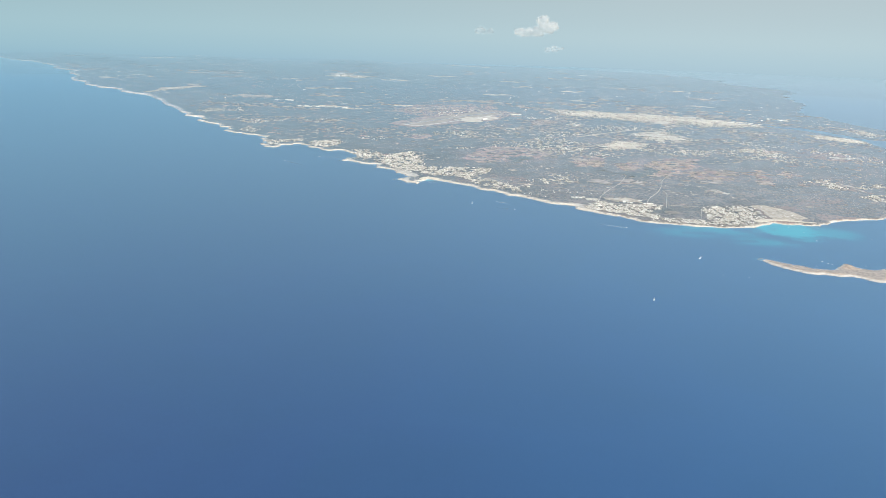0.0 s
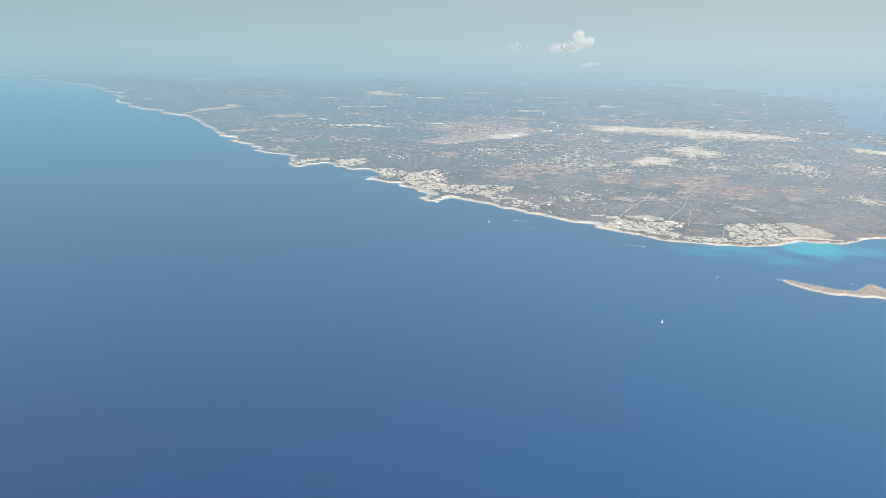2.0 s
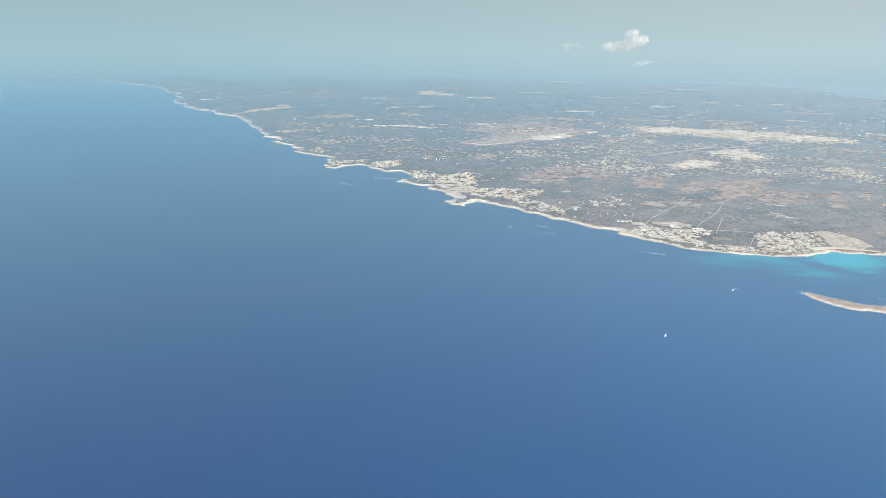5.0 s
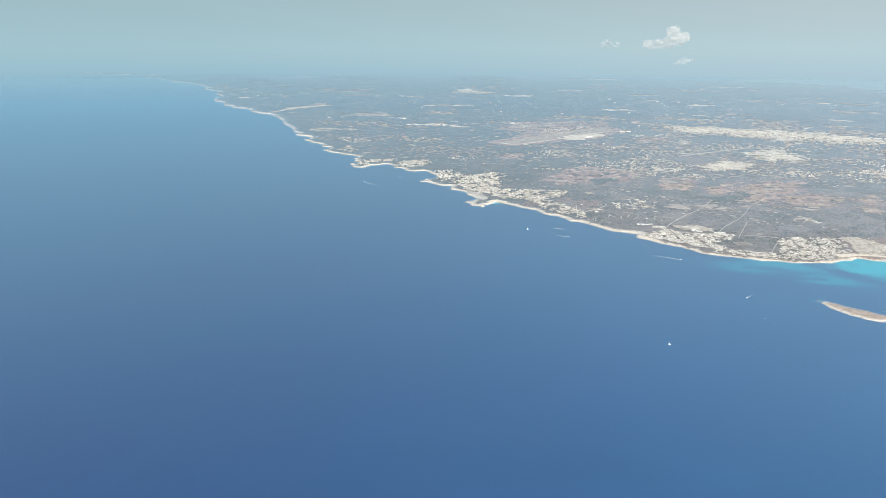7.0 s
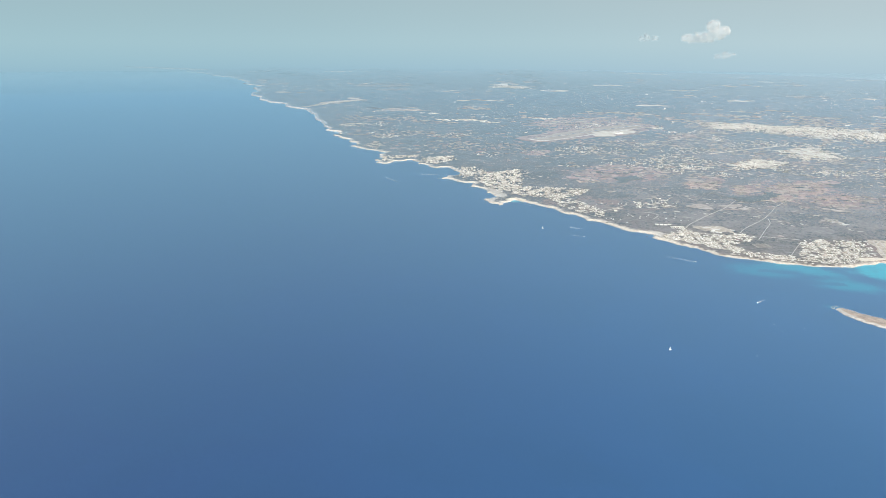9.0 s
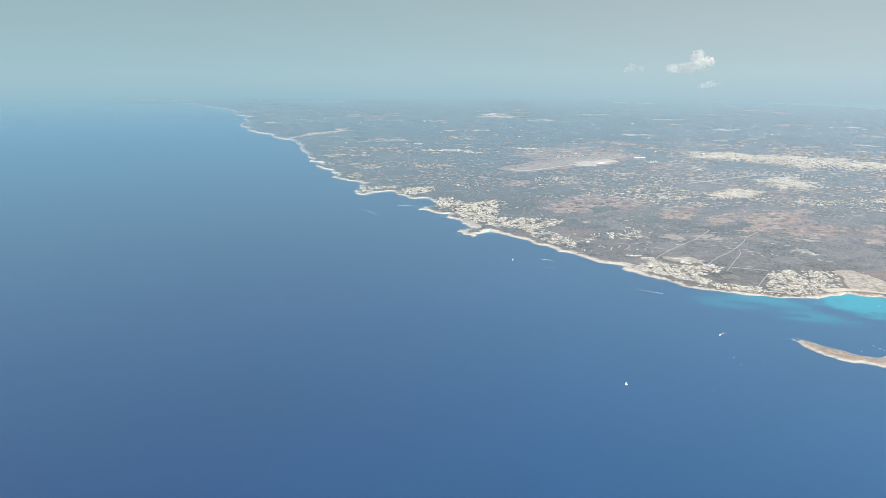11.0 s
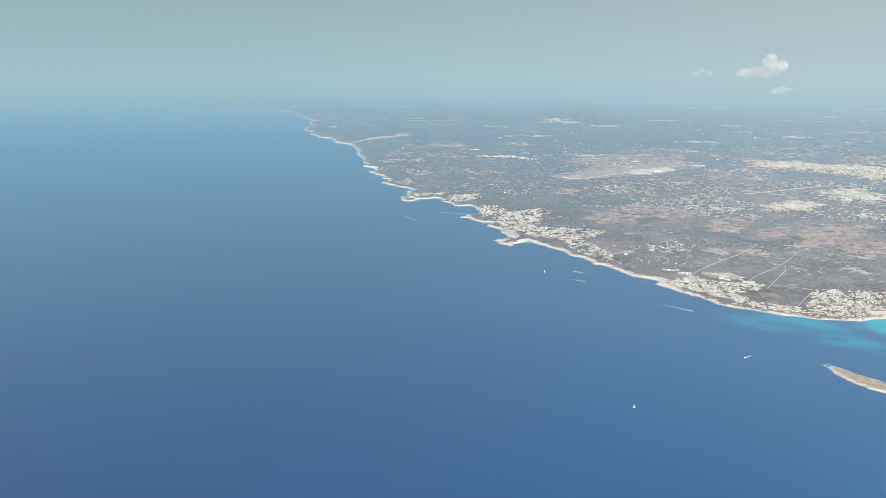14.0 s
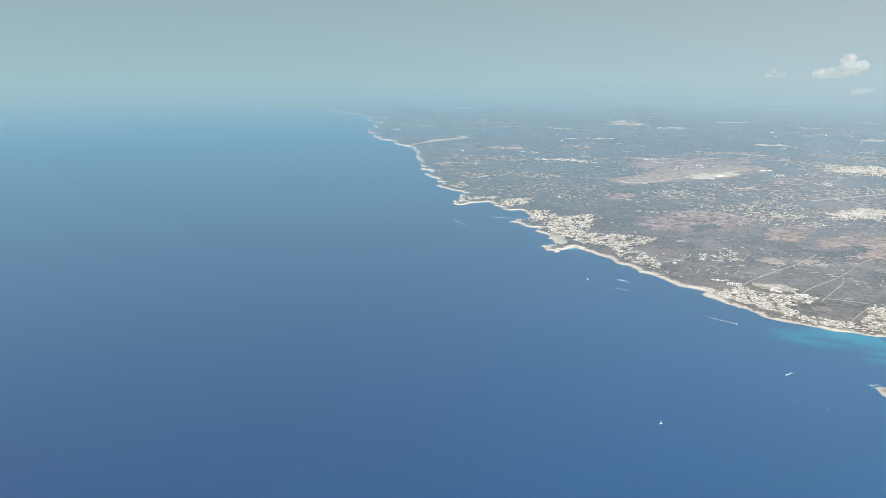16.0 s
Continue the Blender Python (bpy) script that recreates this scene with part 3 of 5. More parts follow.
def plot(name, corners, material, lift, label, category, kind="structure", seed=1, wobble=0.08, limit=5.0):
    """A level patch of ground with an uneven rim."""
    line = rough_line(list(corners) + [corners[0]], limit, wobble, seed)[:-1]
    array = np.array([(p.x, p.y) for p in line])
    high = grounds(array) + lift
    verts = [(x, y, z) for (x, y), z in zip(array.tolist(), high.tolist())]
    middle = array.mean(0)
    n = len(verts)
    low = [(x, y, z - lift - 0.15) for x, y, z in verts]
    tris = geometry.tessellate_polygon([[Vector((v[0], v[1], 0)) for v in verts]])
    faces = [tuple(f) for f in tris] + [(i, n + i, n + (i + 1) % n, (i + 1) % n) for i in range(n)]
    ob = sheet(name, verts + low, faces, [material])
    mesh = ob.data
    for poly in mesh.polygons:
        if len(poly.vertices) == 3 and poly.normal.z < 0:
            poly.flip()
    return tagged(ob, label, category, kind=kind)


ribbon("road", [(66, 560), (69, 581), (74, 597), (80, 616), (92, 648), (97, 667), (102, 689)], 0.38, TRACK, 0.16, "pale dusty country road through the scrub", "road")
ribbon("road", [(103, 565), (108, 585), (120, 617), (128, 649), (133, 674), (150, 720)], 0.38, TRACK, 0.16, "pale dusty country road through the scrub", "road")
ribbon("road", [(115, 550), (121, 584), (125, 607), (124, 622)], 0.38, TRACK, 0.19, "pale unpaved lane across the scrub", "road")
ribbon("road", [(118, 561), (141, 560)], 0.38, TRACK, 0.17, "thin pale lane towards the seaside houses", "road")
ribbon("road", [(132, 512), (137, 535), (141, 552)], 0.38, TRACK, 0.17, "pale lane along the edge of the houses", "road")
ribbon("road", [(169, 522), (172, 548), (175, 574)], 0.38, TRACK, 0.17, "straight pale street inland from the beach", "road")
ribbon("road", [(-1, 588), (-4, 609), (-6, 622), (-7, 632)], 0.38, TRACK, 0.17, "winding pale village lane", "road")
ribbon("road", [(3, 607), (11, 621), (17, 638)], 0.38, TRACK, 0.18, "winding pale village lane", "road")
ribbon("road", [(42, 588), (45, 606), (39, 612), (33, 613)], 0.38, TRACK, 0.17, "short pale lane among scrub", "road")
ribbon("road", [(38, 630), (38, 643), (36, 655)], 0.38, TRACK, 0.17, "short pale lane among scrub", "road")


# ---- the airfields ----
TARMAC = plain_material("pale_apron", (0.33, 0.30, 0.25), (0.62, 0.57, 0.48), 0.10, gloss=HALF_HAZE_GLOSS)
GROVE = plain_material("dark_field", (0.055, 0.06, 0.05), (0.13, 0.122, 0.10), 0.25)
plot("dark_field", [(-13, 763), (9, 793), (18, 770), (-3, 736)], GROVE, 0.14, "dark green grove among red fields", "grove", seed=99, limit=3, wobble=0.3)
plot("dark_field", [(78, 716), (104, 706), (124, 720), (134, 742), (128, 700), (104, 686)], GROVE, 0.14, "dark green strip of woodland between fields", "grove", seed=100, limit=3, wobble=0.3)
AIRFIELD_GRASS = plain_material("airfield_soil", (0.19, 0.15, 0.135), (0.37, 0.285, 0.255), 0.07, gloss=FIELD_HAZE_GLOSS)
WORN = plain_material("worn_airfield_ground", (0.215, 0.19, 0.166), (0.335, 0.297, 0.258), 0.09, gloss=HALF_HAZE_GLOSS)
plot("airfield", [(-188, 1052), (-146, 1026), (-96, 1085), (-34, 1180), (-18, 1290), (-40, 1345), (-96, 1330), (-150, 1200)], AIRFIELD_GRASS, 0.08, "dry reddish grass field round the runway", "airfield", seed=21, wobble=0.2)
plot("airfield", [(-174, 1052), (-148, 1037), (-111, 1120), (-62, 1205), (-40, 1290), (-60, 1316), (-108, 1235), (-148, 1140)], WORN, 0.13, "worn pale ground between runway and taxiway", "airfield", seed=29, wobble=0.12)
ribbon("runway", [(-166, 1052), (-107, 1178), (-48, 1305)], 4.4, ASPHALT, 0.22, "long worn grey airport runway", "runway", step=30)
ribbon("taxiway", [(-142, 1043), (-128, 1066), (-90, 1150), (-45, 1250)], 2.4, APRON, 0.18, "pale concrete taxiway beside the runway", "taxiway", step=30)
ribbon("taxiway", [(-168, 1053), (-152, 1040), (-139, 1046)], 4.4, APRON, 0.26, "pale concrete turning loop at the runway's end", "taxiway", step=6)
plot("apron", [(-92, 1134), (-72, 1196), (-50, 1240), (-44, 1212), (-48, 1182), (-64, 1128), (-82, 1122)], TARMAC, 0.24, "large pale concrete airport apron", "apron", seed=22, wobble=0.3, limit=4.0)
ribbon("runway", [(74, 983), (120, 1045), (167, 1107)], 2.6, TRACK, 0.2, "narrow pale runway of a small airfield", "runway", step=30)


def streak(name, x, y, long, wide, turn, material, label, category, seed):
    """Pale ground in many ragged strips and scraps, longer than wide, one mesh."""
    rng = random.Random(seed)
    c, d = math.cos(turn), math.sin(turn)
    verts, faces = [], []
    for k in range(16):
        a, r = rng.uniform(0, 6.283), rng.uniform(0, 1) ** 0.6
        u0, v0, lift = long * r * math.cos(a), wide * r * math.sin(a), 0.05 + 0.005 * k
        half, thick, skew = long * rng.uniform(0.12, 0.34), wide * rng.uniform(0.16, 0.42), rng.uniform(-0.25, 0.25)
        first = len(verts)
        for i, j in ((-1, -0.6), (-0.3, -1), (0.4, -0.8), (1, -0.5), (0.9, 0.6), (0.2, 1), (-0.5, 0.8), (-0.9, 0.3)):
            u, v = u0 + i * half * rng.uniform(0.7, 1.15), v0 + j * thick * rng.uniform(0.6, 1.2) + i * half * skew
            verts.append((x + u * c - v * d, y + u * d + v * c, lift))
        faces.append(tuple(range(first, first + 8)))
    high = grounds([(v[0], v[1]) for v in verts])
    verts = [(px, py, pz + float(z)) for (px, py, pz), z in zip(verts, high)]
    return tagged(sheet(name, verts, faces, [material]), label, category, kind="structure")


LIME = varied_material("limestone_ground", [(0.0, (0.63, 0.615, 0.56)), (0.3, (0.53, 0.51, 0.455)), (0.6, (0.41, 0.385, 0.34)), (0.85, (0.32, 0.285, 0.25))], 0.2, True, gloss=HALF_HAZE_GLOSS, streak=0.25)
STRAW = varied_material("straw_field", [(0.0, (0.44, 0.39, 0.34)), (0.3, (0.36, 0.31, 0.27)), (0.6, (0.32, 0.25, 0.225)), (0.85, (0.22, 0.19, 0.165))], 0.2, True, gloss=FIELD_HAZE_GLOSS, streak=0.35)
for k, (x, y, long, wide, turn) in enumerate(((347, 1498, 22, 9, 0.1), (376, 1642, 26, 16, 0.1), (264, 3278, 60, 50, 0.3), (121, 2025, 36, 34, 0.0), (-390, 2300, 60, 40, 0.7), (119, 1675, 18, 16, 0.2), (-182, 1320, 15, 10, 0.3), (374, 888, 16, 9, 0.2), (-300, 2700, 50, 40, 0.4), (-40, 2480, 40, 40, 0.2), (-450, 1800, 30, 26, 0.3), (-60, 1780, 34, 24, 0.3))):
    streak("bare_ground", x, y, long, wide, turn, LIME, "pale bare quarry or works ground inland", "bare ground", 300 + k)
for k, (x, y, long, wide, turn) in enumerate(((-985, 2360, 90, 80, 0.8), (-880, 2170, 60, 50, 0.3), (430, 1900, 60, 60, 0.2), (330, 2250, 70, 70, 0.1), (172, 678, 17, 11, 0.0), (90, 656, 25, 13, 0.15), (226, 684, 8, 12, 0.0), (168, 628, 9, 5, -0.4), (290, 690, 10, 26, 0.3), (-560, 1450, 60, 60, 0.4), (-1400, 2350, 34, 85, 0.2), (-1595, 2520, 24, 190, 0.66))):
    streak("dry_field", x, y, long, wide, turn, STRAW, "pale straw and reddish field strips with uneven edges", "field", 330 + k)
for k, (x, y, long, wide, turn) in enumerate(((-640, 2600, 46, 80, 0.1), (-560, 2440, 60, 40, 0.4))):
    streak("town_ground", x, y, long, wide, turn, LIME, "pale built-up ground of a far town", "town ground", 340 + k)
plot("quarry", [(-1850, 3440), (-1735, 3400), (-1700, 3560), (-1790, 3590)], BARE, 0.4, "pale bare quarry ground far inland", "quarry", seed=23, limit=40)
plot("quarry", [(-390, 3920), (-190, 4010), (-200, 4090), (-400, 3990)], BARE, 0.4, "pale bare quarry ground far inland", "quarry", seed=24, limit=40)
plot("quarry", [(-772, 1436), (-802, 1590), (-768, 1705), (-740, 1695), (-764, 1560), (-750, 1440)], TOWN, 0.12, "pale limestone ground along a valley town", "quarry", seed=28, limit=12)
plot("beach", [(172, 516), (184, 524), (200, 524), (213, 522), (212, 525), (198, 528), (182, 528), (170, 521)], SAND, 0.35, "pale sand beach at the turquoise bay", "beach", seed=25, limit=2)
plot("beach", [(-80, 619), (-75, 629), (-67, 624), (-66, 628), (-76, 634), (-83, 622)], SAND, 0.35, "small pale sand beach in a cove", "beach", seed=26, limit=2)
plot("building_land", [(184, 576), (194, 579), (202, 568), (210, 552), (213, 539), (205, 529), (186, 530)], LOT, 0.10, "bare pale building land with laid-out streets", "building land", seed=27)
for k in range(4):
    ribbon("street", [(188 + 5.5 * k, 534), (187 + 4.0 * k, 573 - 4 * k)], 0.6, TRACK, 0.2, "pale straight street on bare building land", "street")


# ---- houses ----
def box(bm, x, y, z, w, d, h, turn=0.0, bevel=0.0):
    made = bmesh.ops.create_cube(bm, size=1.0)["verts"]
    bmesh.ops.transform(bm, matrix=Matrix.Translation((x, y, z + h / 2)) @ Matrix.Rotation(turn, 4, "Z") @ Matrix.Diagonal((w, d, h, 1)), verts=made)
    return made


def hip(bm, x, y, z, w, d, h, over=0.06):
    """A hipped roof with a short ridge."""
    a, b = w / 2 + over, d / 2 + over
    ridge = max(a - b, 0.05)
    base = [bm.verts.new((x + i * a, y + j * b, z)) for i, j in ((-1, -1), (1, -1), (1, 1), (-1, 1))]
    low = [bm.verts.new((x + i * a, y + j * b, z - 0.06)) for i, j in ((-1, -1), (1, -1), (1, 1), (-1, 1))]
    top = [bm.verts.new((x - ridge, y, z + h)), bm.verts.new((x + ridge, y, z + h))]
    bm.faces.new((base[0], base[1], top[1], top[0]))
    bm.faces.new((base[2], base[3], top[0], top[1]))
    bm.faces.new((base[1], base[2], top[1]))
    bm.faces.new((base[3], base[0], top[0]))
    for i in range(4):
        j = (i + 1) % 4
        bm.faces.new((low[i], low[j], base[j], base[i]))
    bm.faces.new(low[::-1])


def tiled_house(w, d, h, label):
    house = empty("house", Matrix.Identity(4))
    bm = bmesh.new()
    box(bm, 0, 0, -0.5, w, d, h + 0.5)
    part("wall", bm, WALL, house)
    bm = bmesh.new()
    hip(bm, 0, 0, h, w, d, 0.22 * d)
    part("roof", bm, ROOF, house, "hipped clay tile roof")
    bm = bmesh.new()
    box(bm, w * 0.25, d * 0.1, h, 0.12, 0.12, 0.28 * d)
    part("chimney", bm, WALL, house)
    bm = bmesh.new()
    box(bm, 0, -d / 2 - 0.28, -0.4, w * 0.9, 0.5, 0.48)
    part("terrace", bm, WALL, house)
    return tagged(house, label, "house", "houses of the seaside villages")


def cube_house(w, d, h, label):
    house = empty("house", Matrix.Identity(4))
    bm = bmesh.new()
    box(bm, 0, 0, -0.5, w, d, h + 0.5)
    part("wall", bm, WALL, house)
    bm = bmesh.new()
    box(bm, -w * 0.2, 0, h, w * 0.55, d * 0.8, h * 0.75)
    part("upper_floor", bm, WALL, house)
    bm = bmesh.new()
    for i, j, a, b in ((0, 1, w, 0.06), (0, -1, w, 0.06), (1, 0, 0.06, d - 0.12), (-1, 0, 0.06, d - 0.12)):
        box(bm, i * (w / 2 - 0.03), j * (d / 2 - 0.03), h, a, b, 0.10)
    part("parapet", bm, WALL, house)
    bm = bmesh.new()
    box(bm, -w * 0.2, 0, h * 1.75, w * 0.57, d * 0.84, 0.05)
    part("roof", bm, ROOF, house)
    return tagged(house, label, "house", "houses of the seaside villages")


TEMPLATES = [
    tiled_house(1.5, 1.0, 0.42, "small whitewashed seaside house with a clay tile roof"),
    tiled_house(2.0, 1.2, 0.6, "two-storey whitewashed villa with a clay tile roof"),
    tiled_house(1.2, 1.2, 0.45, "square whitewashed cottage with a clay tile roof"),
    cube_house(1.7, 1.2, 0.38, "flat-roofed white seaside house with roof terrace"),
    cube_house(1.3, 1.1, 0.36, "small flat-roofed white cube house near the shore"),
    cube_house(2.4, 1.3, 0.42, "wide flat-roofed white villa with roof terrace"),
]


def lattice(corners, step, keep, seed, turn, fray=0.22):
    """House plots in rough rows inside a village outline: x, y, angle."""
    rng = random.Random(seed)
    array = np.array(corners, float)
    middle = array.mean(0)
    reach = np.abs(array - middle).max() * 1.5
    spots = []
    count = int(reach / step) + 1
    for i in range(-count, count + 1):
        for j in range(-count, count + 1):
            u = i * step + (0.5 if j % 2 else 0) * step * 0.5 + rng.uniform(-0.3, 0.3) * step
            v = j * step * 1.15 + rng.uniform(-0.22, 0.22) * step
            p = (middle[0] + u * math.cos(turn) - v * math.sin(turn), middle[1] + u * math.sin(turn) + v * math.cos(turn))
            street = (int(i + 6 + 5 * noise.noise((p[0] * 0.03, p[1] * 0.03, seed + 9))) % 7 == 3)
            wave = noise.noise((p[0] * 0.07 * 2.5 / step, p[1] * 0.07 * 2.5 / step, seed))
            if not street and rng.random() < keep - 0.05 + 1.1 * wave:
                spots.append((p[0], p[1], turn + rng.choice((0, 1.5708, 3.1416)) + rng.uniform(-0.25, 0.25)))
    spots = np.array(spots)
    spots = spots[inside(spots[:, :2], array)]
    depth = shore_distance(spots[:, :2], array)
    chance = np.array([rng.random() for _ in depth])
    return spots[chance < 0.12 + depth / (reach * fray)]


def house_boxes(name, spots, seed, label, big=1.0, wide=1.0):
    """Many small houses as one mesh: box walls, low second blocks, flat or hipped tops."""
    rng = random.Random(seed)
    high = grounds(spots[:, :2])
    verts, faces, slots = [], [], []
    for (x, y, turn), z in zip(spots.tolist(), high.tolist()):
        c, s = math.cos(turn), math.sin(turn)
        w, d, h = rng.choice((0.5, 0.65, 0.8, 0.95, 1.5)) * big * wide, rng.uniform(0.45, 0.75) * big, rng.choice((0.22, 0.3, 0.42))
        blocks = [(0, 0, w, d, -0.5, h)]
        if rng.random() < 0.6:
            blocks.append((w * 0.3 * rng.choice((-1, 1)), d * 0.45, w * 0.6, d * 0.8, -0.5, h * rng.uniform(0.6, 1.4)))
        for bx, by, bw, bd, z0, z1 in blocks:
            k = len(verts)
            for zz in (z0, z1):
                for i, j in ((-1, -1), (1, -1), (1, 1), (-1, 1)):
                    px, py = bx + i * bw / 2, by + j * bd / 2
                    verts.append((x + px * c - py * s, y + px * s + py * c, z + zz))
            if rng.random() < 0.5:
                r = max(bw - bd, 0.1) / 2
                for px in (bx - r, bx + r):
                    verts.append((x + px * c - by * s, y + px * s + by * c, z + z1 + 0.2 * bd))
                faces += [(k + 4, k + 5, k + 9, k + 8), (k + 6, k + 7, k + 8, k + 9), (k + 5, k + 6, k + 9), (k + 7, k + 4, k + 8)]
                slots += [1, 1, 1, 1]
            else:
                faces.append((k + 4, k + 5, k + 6, k + 7))
                slots.append(1)
            for i in range(4):
                j = (i + 1) % 4
                faces.append((k + i, k + j, k + 4 + j, k + 4 + i))
                slots.append(0)
    return tagged(sheet(name, verts, faces, [WALLS, ROOFS], slots), label, "houses", kind="stuff")


def yards(spots, seed, material, reach):
    """Trodden plots of ground round the houses, one mesh."""
    rng = random.Random(seed)
    high = grounds(spots[:, :2])
    verts, faces = [], []
    for (x, y, turn), z in zip(spots.tolist(), high.tolist()):
        k, size, lift = len(verts), rng.uniform(0.7, 1.5) * reach, rng.uniform(0.04, 0.12)
        for i in range(6):
            a = turn + i * math.pi / 3
            r = size * rng.uniform(0.7, 1.2)
            verts.append((x + r * math.cos(a), y + r * math.sin(a), z + lift))
        faces.append(tuple(range(k, k + 6)))
    return tagged(sheet("house_yards", verts, faces, [material]), "pale trodden yards between the houses", "yards", kind="stuff")


def patches(name, corners, step, seed, label, category, keep=0.8, material=None):
    """Ragged pale strips of built-up or trodden ground, long and narrow, one mesh."""
    rng = random.Random(seed)
    spots = lattice(corners, step, keep, seed, 0.3, 0.12)
    high = grounds(spots[:, :2])
    verts, faces = [], []
    for (x, y, turn), z in zip(spots.tolist(), high.tolist()):
        k, lift = len(verts), rng.uniform(0.05, 0.16)
        long, wide, a = rng.uniform(0.5, 1.7) * step, rng.uniform(0.3, 0.8) * step, rng.choice((0.42, 0.42, 0.1, -0.3)) + rng.uniform(-0.15, 0.15)
        for i, j in ((-1, -0.8), (0.2, -1), (1, -0.5), (0.9, 0.9), (-0.3, 1), (-1, 0.6)):
            u, v = i * long * rng.uniform(0.7, 1.1), j * wide * rng.uniform(0.7, 1.1)
            verts.append((x + u * math.cos(a) - v * math.sin(a), y + u * math.sin(a) + v * math.cos(a), z + lift))
        faces.append(tuple(range(k, k + 6)))
    return tagged(sheet(name, verts, faces, [material or PALE]), label, category, kind="stuff")


def village(corners, step, keep, seed, turn, label, near=0, bare=True, big=1.0, name="village_houses"):
    """A village on its pale yards; the plots nearest the shore get houses of their own."""
    spots = lattice(corners, step * 0.84, keep + (0.0 if near else 0.03), seed, turn, 0.05 if near else 0.22)
    spots = spots[inside(spots[:, :2], coast_array)]
    spots = spots[shore_distance(spots[:, :2], coast_array) > 1.5]
    if bare:
        yards(spots, seed, YARDS, step * 0.72)
    order = np.argsort(shore_distance(spots[:, :2], coast_array))
    spots = spots[order]
    rng = random.Random(seed)
    for x, y, turn_here in spots[:near].tolist():
        copy_thing(rng.choice(TEMPLATES), Matrix.Translation((x, y, ground(x, y))) @ Matrix.Rotation(turn_here, 4, "Z") @ Matrix.Scale(rng.uniform(0.40, 0.58), 4))
    if len(spots) > near:
        house_boxes(name, spots[near:], seed, label, big * 0.82)


YARDS = varied_material("yard_ground", [(0.0, (0.50, 0.47, 0.405)), (0.28, (0.43, 0.40, 0.34)), (0.6, (0.34, 0.315, 0.265)), (0.84, (0.14, 0.135, 0.105)), (0.93, (0.22, 0.20, 0.165))], 0.7, True, gloss=HALF_HAZE_GLOSS)
PALE = varied_material("pale_ground", [(0.0, (0.63, 0.615, 0.55)), (0.3, (0.53, 0.51, 0.45)), (0.6, (0.42, 0.395, 0.345)), (0.82, (0.34, 0.29, 0.25))], 0.3, True, gloss=HALF_HAZE_GLOSS, streak=0.22)
STRIP = varied_material("strip_ground", [(0.0, (0.50, 0.46, 0.40)), (0.24, (0.40, 0.36, 0.31)), (0.5, (0.30, 0.272, 0.24)), (0.78, (0.31, 0.255, 0.23))], 0.3, True, gloss=HALF_HAZE_GLOSS, streak=0.3)
patches("bare_ground", [(-196, 1330), (-171, 1365), (-148, 1300), (-177, 1275)], 6.8, 91, "pale bare ground beside the airfield", "bare ground", material=STRAW)
patches("bare_ground", [(-106, 1140), (-84, 1192), (-50, 1300), (-34, 1278), (-48, 1205), (-60, 1155), (-74, 1116)], 4.5, 101, "pale worn ground round the apron", "bare ground")
patches("bare_ground", [(-215, 1235), (-218, 1306), (-199, 1385), (-130, 1450), (-65, 1364), (-131, 1270)], 13.0, 102, "pale dry fields north of the airfield", "bare ground", 0.45, STRAW)
patches("town_ground", [(62, 1340), (80, 1430), (129, 1425), (154, 1375), (203, 1385), (256, 1386), (318, 1370), (365, 1295), (380, 1248), (334, 1211), (278, 1262), (248, 1290), (200, 1317), (153, 1302), (81, 1300)], 6.8, 92, "pale built-up ground of the hill town", "town ground")
patches("town_ground", [(415, 1133), (437, 1142), (479, 1089), (470, 1040), (447, 1055), (416, 1085)], 4.5, 93, "pale built-up ground above the harbour", "town ground")
patches("town_ground", [(95, 905), (117, 930), (122, 963), (137, 952), (158, 952), (155, 919), (142, 882), (123, 881), (98, 892)], 4.5, 94, "pale built-up ground of the inland town", "town ground")
patches("works_ground", [(150, 1043), (172, 1084), (198, 1095), (226, 1054), (221, 980), (200, 992), (175, 1006)], 4.5, 95, "pale trodden ground between works halls", "works ground", 1.0)
plot("bare_ground", [(71, 578), (82, 580), (98, 576), (101, 563), (88, 565), (75, 570)], LOT, 0.12, "pale bare ground behind the hotels", "bare ground", seed=96, wobble=0.3, limit=2.0)
streak("bare_ground", 88, 572, 13, 6, -0.1, LIME, "pale heaps and tracks behind the hotels", "bare ground", 360)
streak("dry_field", 252, 1290, 20, 40, 0.2, STRAW, "dry reddish hill slope inside the town", "field", 361)
patches("bare_ground", [(164, 645), (179, 627), (176, 616), (167, 626)], 2.2, 97, "pale bare ground in the scrub", "bare ground")
patches("bare_ground", [(192, 1275), (250, 1316), (236, 1147), (216, 1165)], 4.5, 98, "pale works ground below the hill town", "bare ground")
village([(134, 502), (138, 530), (140, 551), (146, 564), (162, 568), (184, 573), (183, 534), (168, 508), (152, 503)], 1.95, 0.75, 31, 0.12, "white seaside houses and flats along straight streets", near=85, big=1.2)
village([(185, 575), (205, 580), (214, 540), (188, 536)], 3.00, 0.35, 32, 0.12, "few white houses on bare building land", bare=False)
village([(51, 534), (57, 552), (66, 568), (77, 556), (95, 558), (115, 565), (112, 547), (100, 528), (106, 523), (112, 517), (134, 516), (139, 505), (130, 499), (98, 509), (77, 522)], 2.00, 0.8, 33, 0.35, "white seaside houses among pale gardens", near=85, big=1.2)
village([(99, 516), (107, 515), (120, 514), (132, 515), (150, 505), (166, 508), (166, 504), (150, 500), (136, 499.5), (120, 500), (107, 501.5), (97, 506)], 1.9, 0.9, 62, 0.05, "row of pale houses along the beach road", big=1.2)
